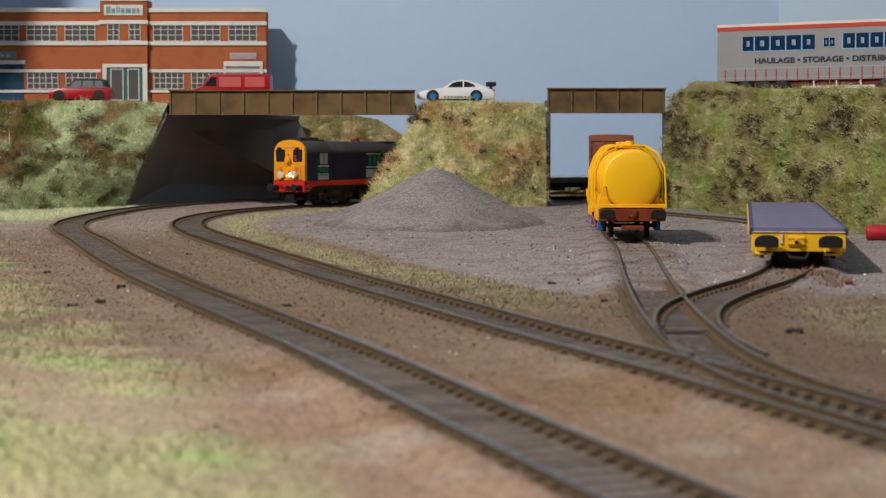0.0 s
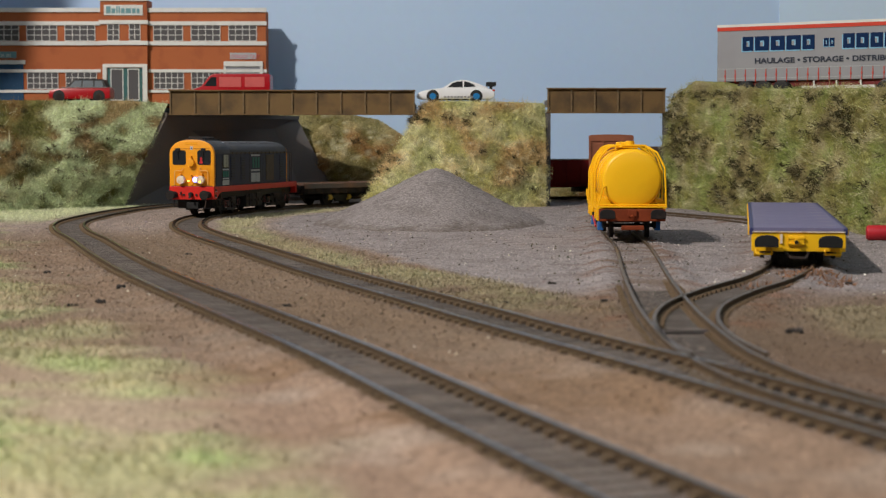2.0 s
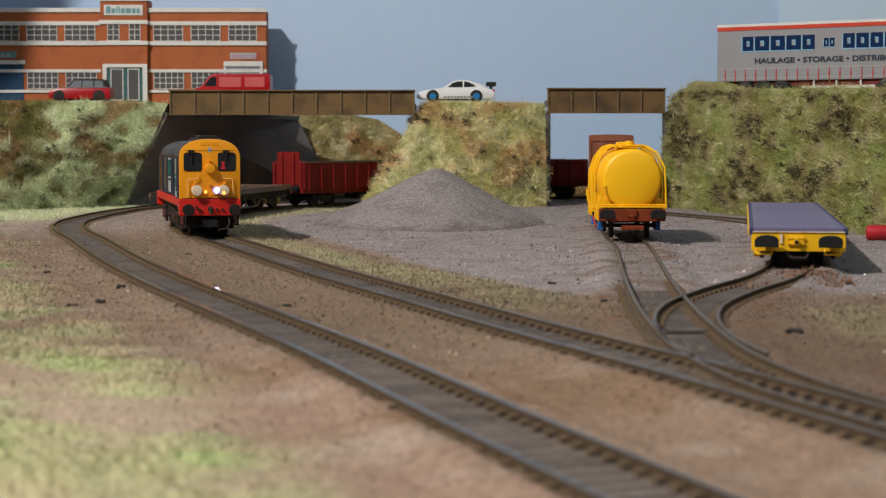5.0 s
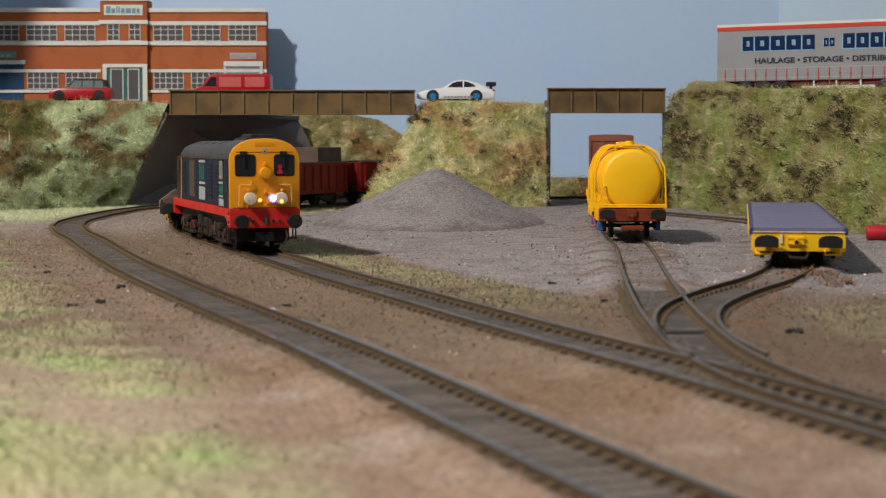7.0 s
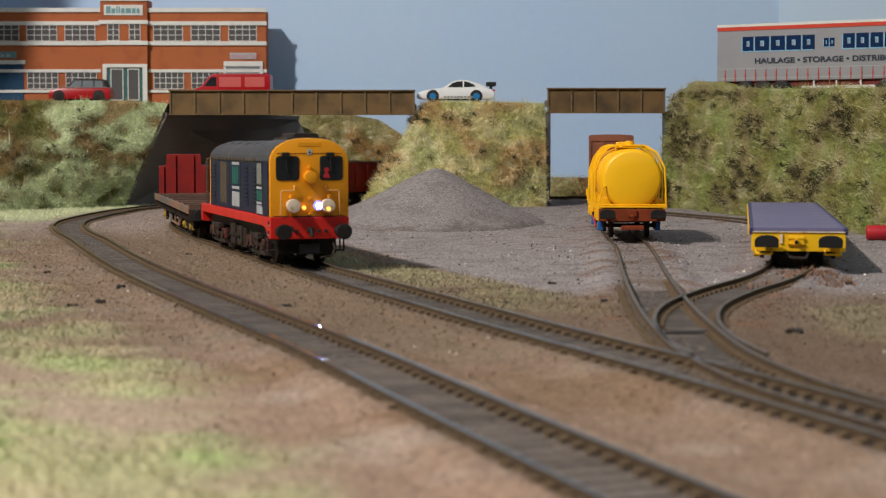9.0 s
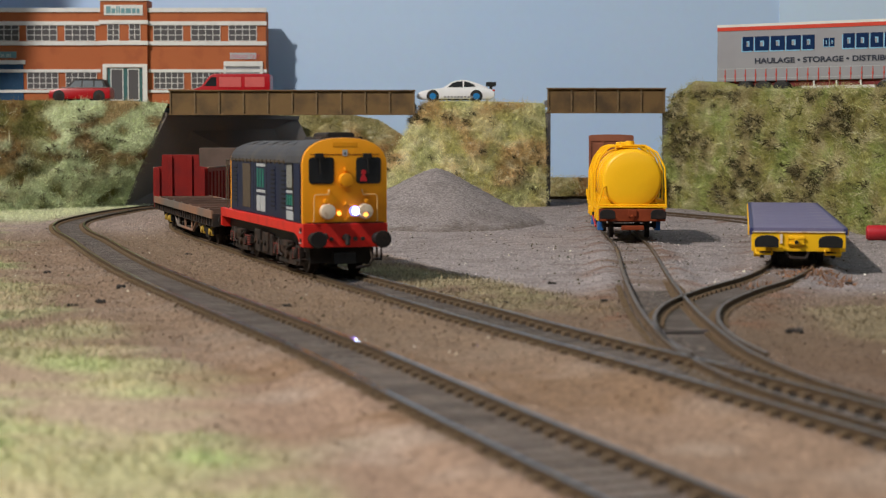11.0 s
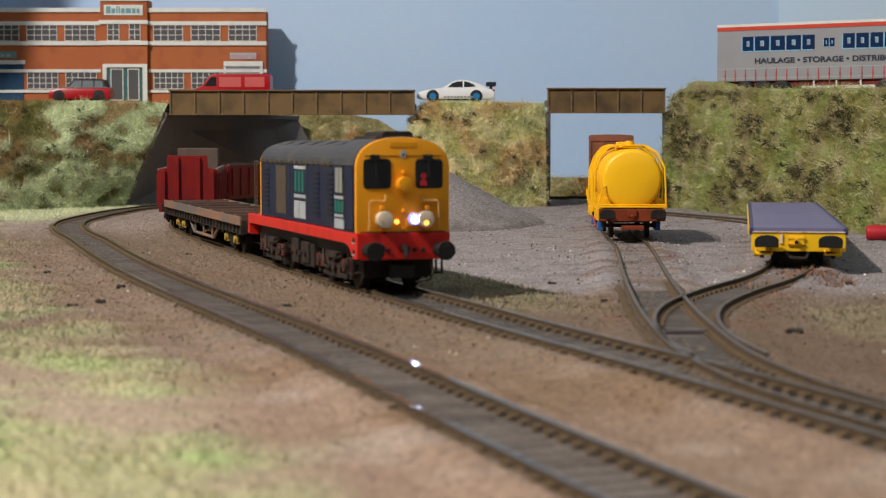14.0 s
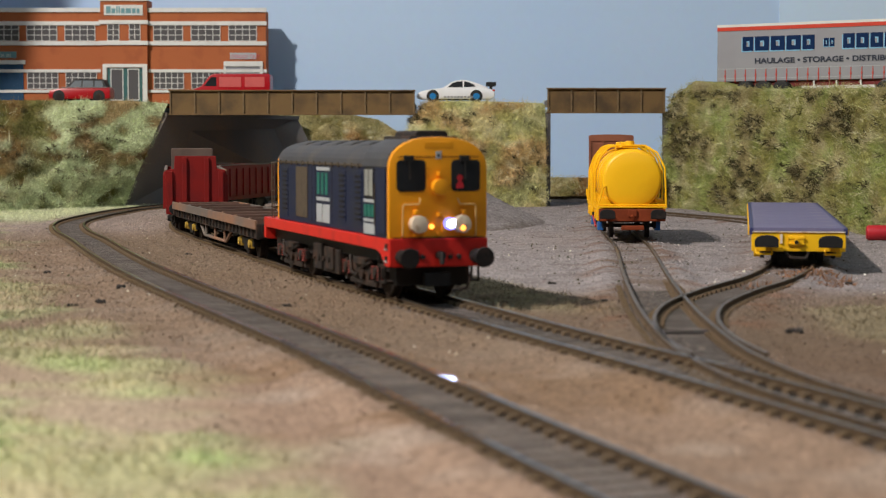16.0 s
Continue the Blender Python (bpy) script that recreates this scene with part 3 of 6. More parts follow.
P, C = pick(np.where(seen & (g_yard > 0.3), 1.0, 0), 22000)
stones("yard_gravel", P, 0.6, M_FIBRE, "fine grey grit on the yard", "gravel", C)
P, C = pick(np.where(seen & (GY > 420), 1.0, 0), 700)
stones("pale_chips", P, 0.55, M_FLECK, "a few pale chips lying on the ground", "gravel")


P, C = pick(np.where(seen & (GY > 420), 0.3 + g_yard, 0), 1500)
stones("dark_bits", P, 0.75, M_TWIG, "dark crumbs of bark and coal on the ground", "gravel")
P, C = pick(np.where((np.hypot(GX - 140, (GY - 655) * 0.45) < 13) | (np.hypot(GX - 112, (GY - 612) * 0.6) < 9), 1.0, 0), 420)
blades("dry_scrub", P, np.tile((0, 0, 0.5), (len(P), 1)), 3.0, 0.6, M_DRY, "rust-brown dry scrub at the end of the spur", "scrub", 1.2)


# ---- banks ----
def bank(name, base, crest, label, back=None, wash=0.0, cells=(150, 46), bulge=4.0, pale=0.0, brown=0.4, n_blades=42000, n_twigs=0, seed=1.0, tones=((0.25, 0.24, 0.07), (0.40, 0.37, 0.15), (0.24, 0.13, 0.04), (0.48, 0.47, 0.24))):
    """A grassed slope from the line base to the line crest, with a flat top behind, uneven all over."""
    nu, nv = cells
    u = np.linspace(0, 1, nu)
    def along(pts):
        a = np.array(pts, float)
        run = np.concatenate([[0], np.cumsum(np.hypot(*np.diff(a[:, :2], axis=0).T))])
        run /= run[-1]
        return np.stack([np.interp(u, run, a[:, k]) for k in range(3)], 1)
    b, c = along(base), along(crest)
    v = np.linspace(0, 1, nv)[:, None, None]
    S = b[None] * (1 - v) + c[None] * v
    rounding = np.sin(np.clip(v, 0, 1) * np.pi) * bulge * 0.6
    du = np.gradient(c, axis=0)
    out = np.stack([du[:, 1], -du[:, 0], 0 * du[:, 0]], 1)
    out /= np.linalg.norm(out, axis=1, keepdims=True)
    if ((b - c)[:, :2] * out[:, :2]).sum() < 0:
        out = -out
    f = np.empty(S.shape[:2])
    g = np.empty(S.shape[:2])
    for i in np.ndindex(f.shape):
        p = S[i]
        f[i] = noise.noise((p[0] / 34 + seed, p[1] / 34, p[2] / 26))
        g[i] = noise.noise((p[0] / 8, p[1] / 8 + seed, p[2] / 8))
    h = np.empty(f.shape)
    q = np.empty(f.shape)
    for i in np.ndindex(f.shape):
        p = S[i]
        h[i] = noise.noise((p[0] / 16 - seed, p[1] / 16, p[2] / 14 + seed))
        q[i] = noise.noise((p[0] / 3.6, p[1] / 3.6 + seed, p[2] / 3.6))
    edge = np.sin(np.linspace(0.08, 0.96, nv) * np.pi)[:, None]
    S = S + out[None] * (rounding + ((f * bulge * 1.5 + h * 3.0 + g * 3.0 + q * 1.2) * edge)[..., None])
    S[..., 2] += (g * 1.6 + q * 0.8) * edge
    if back is not None:
        bk = along(back)
        T = np.stack([c * (1 - w) + bk * w for w in (0.05, 0.2, 0.6, 1.0)])
        T[..., 2] += rng.uniform(-0.4, 0.4, T.shape[:2])
        S = np.concatenate([S, T])
        f, g, h, q = [np.concatenate([w, np.zeros((4, nu))]) for w in (f, g, h, q)]
    col = np.zeros((*f.shape, 3)) + np.array(tones[0])
    col = mixc(col, tones[1], smooth(h + 0.3 * g, 0.0, 0.28))
    col = mixc(col, tones[2], smooth(f + 0.35 * h, 0.06, 0.30) * brown)
    col = mixc(col, tones[3], smooth(-f + 0.5 * g, 0.12, 0.36) * (0.45 + pale))
    col = mixc(col, (0.10, 0.08, 0.03), smooth(g + 0.5 * q, 0.22, 0.5) * 0.35)
    col = mixc(col, (0.72, 0.68, 0.46), smooth(q - g, 0.30, 0.65) * (0.15 if wash else 0.6))
    # Light painted into the grass colour: pale lit right and foot, shaded brown left.
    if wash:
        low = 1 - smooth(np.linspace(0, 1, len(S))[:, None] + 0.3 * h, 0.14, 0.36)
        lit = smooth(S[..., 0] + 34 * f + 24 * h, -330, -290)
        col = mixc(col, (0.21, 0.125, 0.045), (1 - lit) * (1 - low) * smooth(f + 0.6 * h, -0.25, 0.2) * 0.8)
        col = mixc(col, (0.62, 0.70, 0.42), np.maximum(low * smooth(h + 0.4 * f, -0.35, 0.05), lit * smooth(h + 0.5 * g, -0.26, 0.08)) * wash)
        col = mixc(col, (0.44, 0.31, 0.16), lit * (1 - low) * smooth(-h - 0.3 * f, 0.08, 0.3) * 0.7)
    ob = grid_mesh(name, S[..., 0], S[..., 1], S[..., 2], col, M_BANK, label, "bank")
    face = S[:nv]
    k = n_blades
    iv, iu = rng.uniform(0, nv - 1.01, k), rng.uniform(0, nu - 1.01, k)
    a, bb = iv.astype(int), iu.astype(int)
    P = face[a, bb] + (face[a + 1, bb] - face[a, bb]) * (iv - a)[:, None] + (face[a, bb + 1] - face[a, bb]) * (iu - bb)[:, None]
    N = out[bb] * 0.8 + np.array((0, 0, 0.7))
    blades("grass", P, N, 5.2, 0.30, M_FIBRE, "tangled static grass fibres on the bank", "grass", 0.9, col[a, bb], 9)
    idx = rng.choice(k, 1500)
    blades("grass_filaments", P[idx] + out[bb[idx]] * 1.2, N[idx], 9.0, 0.42, M_STRAND, "long pale grass strands lying over the bank", "grass", 1.5)
    # White glints in the grass, drawn as pale-coloured blades.
    idx = rng.choice(k, 260)
    blades("pale_flecks", P[idx] + out[bb[idx]] * 1.5, N[idx], 3.0, 0.7, M_FLECK, "a few pale flecks painted as glints in the grass", "grass", 1.6)
    if n_twigs:
        w = (smooth(f[:nv] + 0.6 * h[:nv] + 0.3 * g[:nv], 0.1, 0.4)[2:-2, 2:-2] + 0.05).ravel()
        clumps = n_twigs // 26
        idx = np.repeat(rng.choice(len(w), clumps, p=w / w.sum()), 26)
        a, bb = np.unravel_index(idx, (nv - 4, nu - 4))
        a, bb = a + 2, bb + 2
        spread = np.repeat(rng.uniform(0.6, 2.4, clumps), 26)[:, None]
        P = face[a, bb] + rng.normal(0, 1, (len(idx), 3)) * spread * np.array((1.0, 1.4, 0.7)) + out[bb] * 1.6
        blades("twigs", P, out[bb], 4.0, 0.7, M_TWIG, "dark brown scrub twigs caught in the grass", "scrub", 1.2)
    return ob


G0 = -4.5
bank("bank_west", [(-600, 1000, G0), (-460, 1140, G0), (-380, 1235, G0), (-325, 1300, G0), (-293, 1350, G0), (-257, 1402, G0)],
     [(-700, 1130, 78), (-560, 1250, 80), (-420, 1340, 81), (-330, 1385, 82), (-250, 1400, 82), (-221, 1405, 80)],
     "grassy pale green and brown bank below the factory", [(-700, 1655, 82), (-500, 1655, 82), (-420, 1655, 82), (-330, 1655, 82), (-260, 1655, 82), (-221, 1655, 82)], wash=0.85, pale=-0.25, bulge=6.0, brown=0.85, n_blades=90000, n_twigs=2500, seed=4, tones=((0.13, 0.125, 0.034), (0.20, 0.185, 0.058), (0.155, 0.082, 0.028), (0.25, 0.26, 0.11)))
bank("bank_middle", [(82, 1386, G0), (40, 1374, G0), (-10, 1366, G0), (-58, 1364, G0), (-64, 1378, G0), (-22, 1452, G0), (40, 1522, G0), (70, 1545, G0)],
     [(82, 1403, 78), (50, 1404, 81), (5, 1405, 82), (-11, 1408, 81), (-15, 1416, 78), (6, 1462, 78), (56, 1522, 78), (80, 1545, 78)],
     "grassy bank between the two bridges, green and straw brown", [(82, 1440, 81), (82, 1450, 81), (82, 1460, 81), (82, 1470, 81), (82, 1480, 81), (82, 1500, 80), (82, 1540, 80), (84, 1548, 80)], brown=0.7, n_blades=90000, n_twigs=3400, seed=9, tones=((0.56, 0.53, 0.22), (0.76, 0.68, 0.38), (0.54, 0.33, 0.15), (0.66, 0.70, 0.40)))
bank("bank_east", [(172, 1400, G0), (180, 1355, G0), (196, 1280, G0), (212, 1195, G0), (224, 1080, G0), (236, 950, G0), (248, 820, G0), (262, 700, G0)],
     [(184, 1402, 84), (190, 1386, 90), (197, 1362, 97), (202, 1338, 91), (206, 1310, 89), (224, 1200, 85.5), (238, 1080, 82), (252, 950, 79), (268, 820, 77), (284, 700, 75)],
     "steep green bank with dark scrub beside the yard", [(560, 1655, 88), (600, 1600, 88), (640, 1500, 88), (680, 1400, 88), (700, 1250, 84), (720, 1100, 80), (740, 900, 78), (760, 700, 76)], cells=(210, 50), brown=0.45, n_blades=130000, n_twigs=12000, seed=14, tones=((0.31, 0.305, 0.10), (0.45, 0.40, 0.205), (0.23, 0.17, 0.07), (0.33, 0.46, 0.14)))
bank("bank_back", [(-200, 1630, G0), (-112, 1594, G0), (-60, 1617, G0), (10, 1632, G0), (80, 1640, G0), (170, 1646, G0), (330, 1648, G0)],
     [(-215, 1648, 80), (-145, 1618, 76), (-95, 1632, 76), (-60, 1640, 70), (-30, 1645, 50), (60, 1652, 16), (330, 1654, 14)],
     "low grassy bank along the foot of the sky board", cells=(120, 30), brown=1.0, n_blades=26000, n_twigs=900, seed=21, tones=((0.24, 0.20, 0.07), (0.46, 0.36, 0.17), (0.36, 0.20, 0.075), (0.44, 0.40, 0.2)))


# ---- heap of ballast ----
def heap():
    n = 190
    X, Y = np.meshgrid(np.linspace(-100, 98, n), np.linspace(975, 1290, n))
    f1, f2 = fuzz(X, Y, 22, 31), fuzz(X, Y, 5, 37)
    cx, cy = -4.0, 1120
    r = np.hypot((X - cx) / np.where(X < cx, 79, 70), (Y - cy) / 124) * (1 + 0.08 * f1)
    Z = 39.5 * (1 - np.sqrt(r * r + 0.016)) - 2.2 * np.sin(np.clip(r, 0, 1) * np.pi) + 1.2 * f1 + 0.5 * f2
    Z = np.where(r < 1.05, np.maximum(Z, -0.3 - 7 * (r - 0.9)), -6.5) + GROUND_Z + 1.2
    col = mixc(np.zeros((n, n, 3)) + np.array((0.285, 0.255, 0.25)), (0.20, 0.175, 0.17), smooth(f1 + f2 * 0.5, 0.0, 0.5) * 0.6)
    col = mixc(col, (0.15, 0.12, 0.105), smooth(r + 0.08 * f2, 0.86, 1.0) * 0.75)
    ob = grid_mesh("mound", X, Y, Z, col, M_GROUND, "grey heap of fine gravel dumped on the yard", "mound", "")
    idx = rng.choice(n * n, 9000)
    i, j = np.unravel_index(idx, X.shape)
    ok = r[i, j] < 1.0
    P = np.stack([X[i, j] + rng.uniform(-0.8, 0.8, 9000), Y[i, j] + rng.uniform(-1.2, 1.2, 9000), Z[i, j] + 0.05], 1)[ok]
    stones("heap_gravel", P, 0.55, M_GREYGRIT, "loose grey grit on the heap", "gravel")
    return ob


heap()


# ---- bridges ----
def girder(name, x0, x1, z0, z1, y, bays, label, deep):
    """A plate girder with flanges and ribs, and the deck behind it."""
    thing = tagged(empty(name, pose(0, y * MM, 0)), label, "bridge", "girder bridges over the tracks")
    part("web", box(B(), x0, x1, 0.6, 2.4, z0 + 0.8, z1 - 0.8), M_GIRDER, thing)
    part("flange", box(B(), x0 - 0.5, x1 + 0.5, -1.6, 4.0, z1 - 1.0, z1, 0.2), M_GIRDER, thing)
    part("flange", box(B(), x0 - 0.5, x1 + 0.5, -1.6, 4.0, z0, z0 + 1.0, 0.2), M_GIRDER, thing)
    rib = None
    for k in range(bays + 1):
        xx = x0 + 0.8 + (x1 - x0 - 1.6) * k / bays
        if rib is None:
            rib = part("rib", prism(box(B(), -0.6, 0.6, -0.7, 0.7, z0 + 0.9, z1 - 0.9), [(-1.3, z1 - 0.9), (0.6, z1 - 0.9), (0.6, z1 - 4)], "x", -0.6, 0.6), M_RIB, thing, "paler worn stiffening rib")
            rib.matrix_basis = pose(xx * MM, 0, 0)
        else:
            again(rib, "rib", pose(xx * MM, 0, 0), thing)
    part("deck", box(B(), x0 + 1, x1 - 1, 2.6, deep, z0 + 6, z0 + 11), M_WALL, thing, "dark grey road deck")
    return thing


girder("girder_bridge", -219, -22.5, 70.6, 90.6, 1400, 10, "long rusty brown plate girder bridge over the running tracks", 150)
girder("girder_bridge", 83.5, 178, 72.0, 92.2, 1400, 5, "short rusty brown plate girder bridge over the siding", 60)


def pier(x0, x1, y0, y1, label):
    bm = box(B(), x0, x1, y0, y1, -5, 72.5, 0.6)
    return tagged(part("bridge_pier", bm, M_PIER), label, "bridge pier", "piers of the short bridge")


pier(82.0, 86.2, 1399, 1425, "dark grey concrete pier of the short bridge")
pier(177, 180.5, 1401, 1412, "dark grey concrete pier of the short bridge")


def abutment():
    """The battered side wall under the long bridge, along the tracks."""
    bm = B()
    front = [(-260, 1404, -5), (-96, 1605, -5), (-134, 1600, 72), (-221, 1406, 72)]
    backv = [(-274, 1412, -5), (-104, 1612, -5), (-140, 1608, 72), (-232, 1412, 72)]
    a = [bm.verts.new(v) for v in front]
    b = [bm.verts.new(v) for v in backv]
    bm.faces.new(a)
    bm.faces.new(b[::-1])
    for i in range(4):
        bm.faces.new((a[i], b[i], b[(i + 1) % 4], a[(i + 1) % 4]))
    bmesh.ops.recalc_face_normals(bm, faces=bm.faces[:])
    thing = tagged(empty("bridge_abutment"), "dark grey sloping concrete abutment under the long bridge", "abutment")
    part("wall", bm, M_WALL, thing)
    top = B()
    a = [top.verts.new(v) for v in [(-222, 1404.5, 69.2), (-131.5, 1600.5, 69.2), (-140, 1608, 69.2), (-233, 1412.5, 69.2)]]
    top.faces.new(a)
    ext = bmesh.ops.extrude_face_region(top, geom=top.faces[:])
    bmesh.ops.translate(top, verts=[v for v in ext["geom"] if isinstance(v, bmesh.types.BMVert)], vec=(0, 0, 3.6))
    bmesh.ops.recalc_face_normals(top, faces=top.faces[:])
    part("coping", top, M_WALL, thing, "dark concrete bearing ledge")
    return thing


abutment()


# ---- vehicles on rails ----
TRAIN = []


def make_bogie(thing, end, half, base, wheel_r, frame_mat, box_mat, wide=11.5, springs=False):
    """A four-wheel bogie under one end of a vehicle, with its turning wheelsets."""
    bm = B()
    for s in (-1, 1):
        y0, y1 = s * wide, s * (wide + 1.6)
        prism(bm, [(-base / 2 - 5, wheel_r - 1.2), (-base / 2 - 5, wheel_r + 2.0), (base / 2 + 5, wheel_r + 2.0), (base / 2 + 5, wheel_r - 1.2), (base / 4, wheel_r - 0.6), (base / 5, wheel_r - 3.2), (-base / 5, wheel_r - 3.2), (-base / 4, wheel_r - 0.6)], "y", min(y0, y1), max(y0, y1), 0.25)
    box(bm, -3, 3, -wide, wide, wheel_r - 2, wheel_r + 3.5)
    for e in (-1, 1):
        box(bm, e * (base / 2 + 4) - 0.8, e * (base / 2 + 4) + 0.8, -wide, wide, wheel_r - 1, wheel_r + 1)
    bogie = part("bogie", bm, frame_mat, thing)
    bogie["end"] = end
    bogie.matrix_basis = pose(end * half * MM, 0, 0)
    for e in (-1, 1):
        for s in (-1, 1):
            b = cyl(B(), (e * base / 2, s * (wide + 1.2), wheel_r), (e * base / 2, s * (wide + 3.0), wheel_r), 1.7, n=12, bevel=0.3)
            box(b, e * base / 2 - 1.9, e * base / 2 + 1.9, s * (wide + 0.6), s * (wide + 2.0), wheel_r - 2.0, wheel_r + 2.2, 0.2)
            part("axlebox", b, box_mat, bogie)
            if springs:
                for d in (-3.2, 3.2):
                    c = B()
                    for k in range(5):
                        cyl(c, (e * base / 2 + d, s * (wide + 1.6), wheel_r - 1.8 + k * 0.9), (e * base / 2 + d, s * (wide + 1.6), wheel_r - 1.35 + k * 0.9), 1.15, n=10)
                    part("spring", c, M_SPRING, bogie, "rusty coil spring")
        w = B()
        cyl(w, (0, -11.5, 0), (0, 11.5, 0), 1.0, n=10)
        for s in (-1, 1):
            cyl(w, (0, s * 7.2, 0), (0, s * 8.1, 0), wheel_r + 0.7, n=28)
            cyl(w, (0, s * 8.0, 0), (0, s * 10.2, 0), wheel_r, n=28, bevel=0.2)
            for k in range(3):
                a = k * 2.0944
                cyl(w, (math.cos(a) * wheel_r * 0.55, s * 10.1, math.sin(a) * wheel_r * 0.55), (math.cos(a) * wheel_r * 0.55, s * 10.4, math.sin(a) * wheel_r * 0.55), 0.9, n=8)
        ws = part("wheelset", w, M_SOOT, bogie, "grimy steel wheels on their axle")
        ws["at"] = e * base / 2
        ws.matrix_basis = pose(e * base / 2 * MM, 0, wheel_r * MM)
    return bogie


def make_buffers(thing, x, z, spread, out, r, material, oval=0.0):
    for e in (-1, 1):
        for s in (-1, 1):
            b = cyl(B(), (e * x, s * spread, z), (e * (x + out - 1), s * spread, z), 1.7, n=14)
            cyl(b, (e * x, s * spread, z), (e * (x + out * 0.5), s * spread, z), 2.3, n=14, bevel=0.2)
            if oval:
                dome = [(-1, -2.4), (1, -2.4), (1.03, 0.3), (0.9, 1.4), (0.55, 2.2), (0, 2.45), (-0.55, 2.2), (-0.9, 1.4), (-1.03, 0.3)]
                prism(b, [(s * spread + p * oval, z + q) for p, q in dome], "x", e * (x + out - 1.4), e * (x + out), 0.3)
            else:
                cyl(b, (e * (x + out - 1.2), s * spread, z), (e * (x + out), s * spread, z), r, n=28, bevel=0.35)
            part("buffer", b, material, thing)


def arch(w, shoulder, top, base, n=7):
    """Half outline to outline of a body with upright sides and a round roof."""
    pts = [(w, base), (w, shoulder)]
    for k in range(1, n):
        a = math.pi / 2 * k / n
        pts.append((w * math.cos(a) ** 0.8, shoulder + (top - shoulder) * math.sin(a) ** 0.95))
    return pts + [(0, top)] + [(-y, z) for y, z in reversed(pts)]


def rounded(y0, y1, z0, z1, r):
    """A rectangle's outline with rounded corners."""
    out = []
    for cy, cz, a0 in ((y1 - r, z1 - r, 0), (y0 + r, z1 - r, 90), (y0 + r, z0 + r, 180), (y1 - r, z0 + r, 270)):
        for k in range(4):
            a = radians(a0 + 30 * k)
            out.append((cy + r * math.cos(a), cz + r * math.sin(a)))
    return out


def locomotive():
    thing = tagged(empty("diesel_locomotive"), "navy diesel locomotive with orange cab front and red frame", "locomotive")
    L, W = 86.35, 15.9
    part("frame", box(B(), -L + 1, L - 1, -W, W, 15.4, 19.2, 0.3), M_RED, thing, "bright red running frame")
    part("underframe", box(B(), -L + 3, L - 3, -12, 12, 11, 15.5), M_BLACK, thing)
    for e in (-1, 1):
        beam = prism(B(), [(-W, 11.2), (-W + 1.4, 10.6), (W - 1.4, 10.6), (W, 11.2), (W, 19.35), (-W, 19.35)], "x", e * (L - 3.2), e * L, 0.25)
        part("buffer_beam", beam, M_RED, thing)
        bm = box(B(), e * (L - 13), e * (L - 6), -12, 12, 4.5, 11)
        box(bm, e * (L - 4), e * (L - 1.2), -4.2, 4.2, 4.4, 8.6, 0.3)
        part("coupling_gear", bm, M_BLACK, thing)
        hook = cyl(B(), (e * L, 0, 14.2), (e * (L + 3.2), 0, 14.2), 1.3, n=10)
        cyl(hook, (e * (L + 2.6), 0, 15), (e * (L + 3.4), 0, 11.6), 0.9, n=8)
        part("draw_hook", hook, M_SOOT, thing)
        pipes = B()
        for y in (-5.4, 3.6, 6.4):
            cyl(pipes, (e * (L - 0.2), y, 13.7), (e * (L + 0.9), y, 13.7), 0.75, n=8)
        tube(pipes, [(e * (L - 0.5), -7.4, 15.6), (e * (L + 1.4), -7.4, 15.0), (e * (L + 1.6), -7.2, 13.6)], 0.5)
        tube(pipes, [(e * (L - 2), 9.5, 10.8), (e * (L + 0.5), 10, 6.5), (e * (L + 1), 8.6, 3.8), (e * (L + 0.5), 4, 3.2)], 0.4)
        part("brake_pipe", pipes, M_SOOT, thing)
    make_buffers(thing, L, 13.8, 12.0, 8.6, 3.15, M_BUFFER)
    # cab at the front end
    cab0, cab1 = L - 30, L - 0.6
    part("cab", prism(B(), arch(W - 0.15, 41.2, 50.4, 19.3), "x", cab0, cab1 - 2.0, 0.2), M_NAVY, thing)
    face = part("cab_front", prism(B(), arch(W, 41.0, 50.6, 19.3), "x", cab1 - 2.6, cab1, 0.45), M_CAB, thing, "bright orange cab front with two windows", smooth=True)
    roof = [p for p in arch(W + 0.1, 41.6, 50.75, 41.2)]
    part("cab_roof", prism(B(), roof, "x", cab0 - 0.2, cab1 - 2.4, 0.15), M_ROOF, thing, "weathered dark grey roof", smooth=True)
    x = cab1
    for s in (-1, 1):
        y0, y1 = s * 4.5, s * 13.2
        lo, hi = min(y0, y1), max(y0, y1)
        fr = part("cab_window", prism(B(), rounded(lo - 0.35, hi + 0.35, 33.8, 43.5, 1.3), "x", x - 0.5, x + 0.2), M_BLACK, face, "black rubber-framed cab window")
        part("pane", prism(B(), rounded(lo + 0.15, hi - 0.15, 34.3, 43.0, 1.0), "x", x - 0.1, x + 0.3), M_GLASS, face)
        wip = tube(B(), [(x + 0.3, s * 9 - 1.2, 44.6), (x + 0.9, s * 9 - 0.6, 43.2), (x + 0.8, s * 9 - 0.4, 37.5)], 0.32)
        box(wip, x - 0.1, x + 1.1, s * 9 - 2.3, s * 9 + 0.9, 42.9, 44.9, 0.3)
        part("wiper", wip, M_BLACK, face)
        rail = tube(B(), [(x, s * 6.2, 31.6), (x + 1.1, s * 6.2, 31.2), (x + 1.1, s * 6.6, 29.9), (x + 1.1, s * 11.2, 29.9), (x + 1.1, s * 11.8, 29.2), (x + 1.1, s * 11.9, 20.4), (x, s * 11.9, 20.0)], 0.24)
        part("handrail", rail, M_WIRE, face)
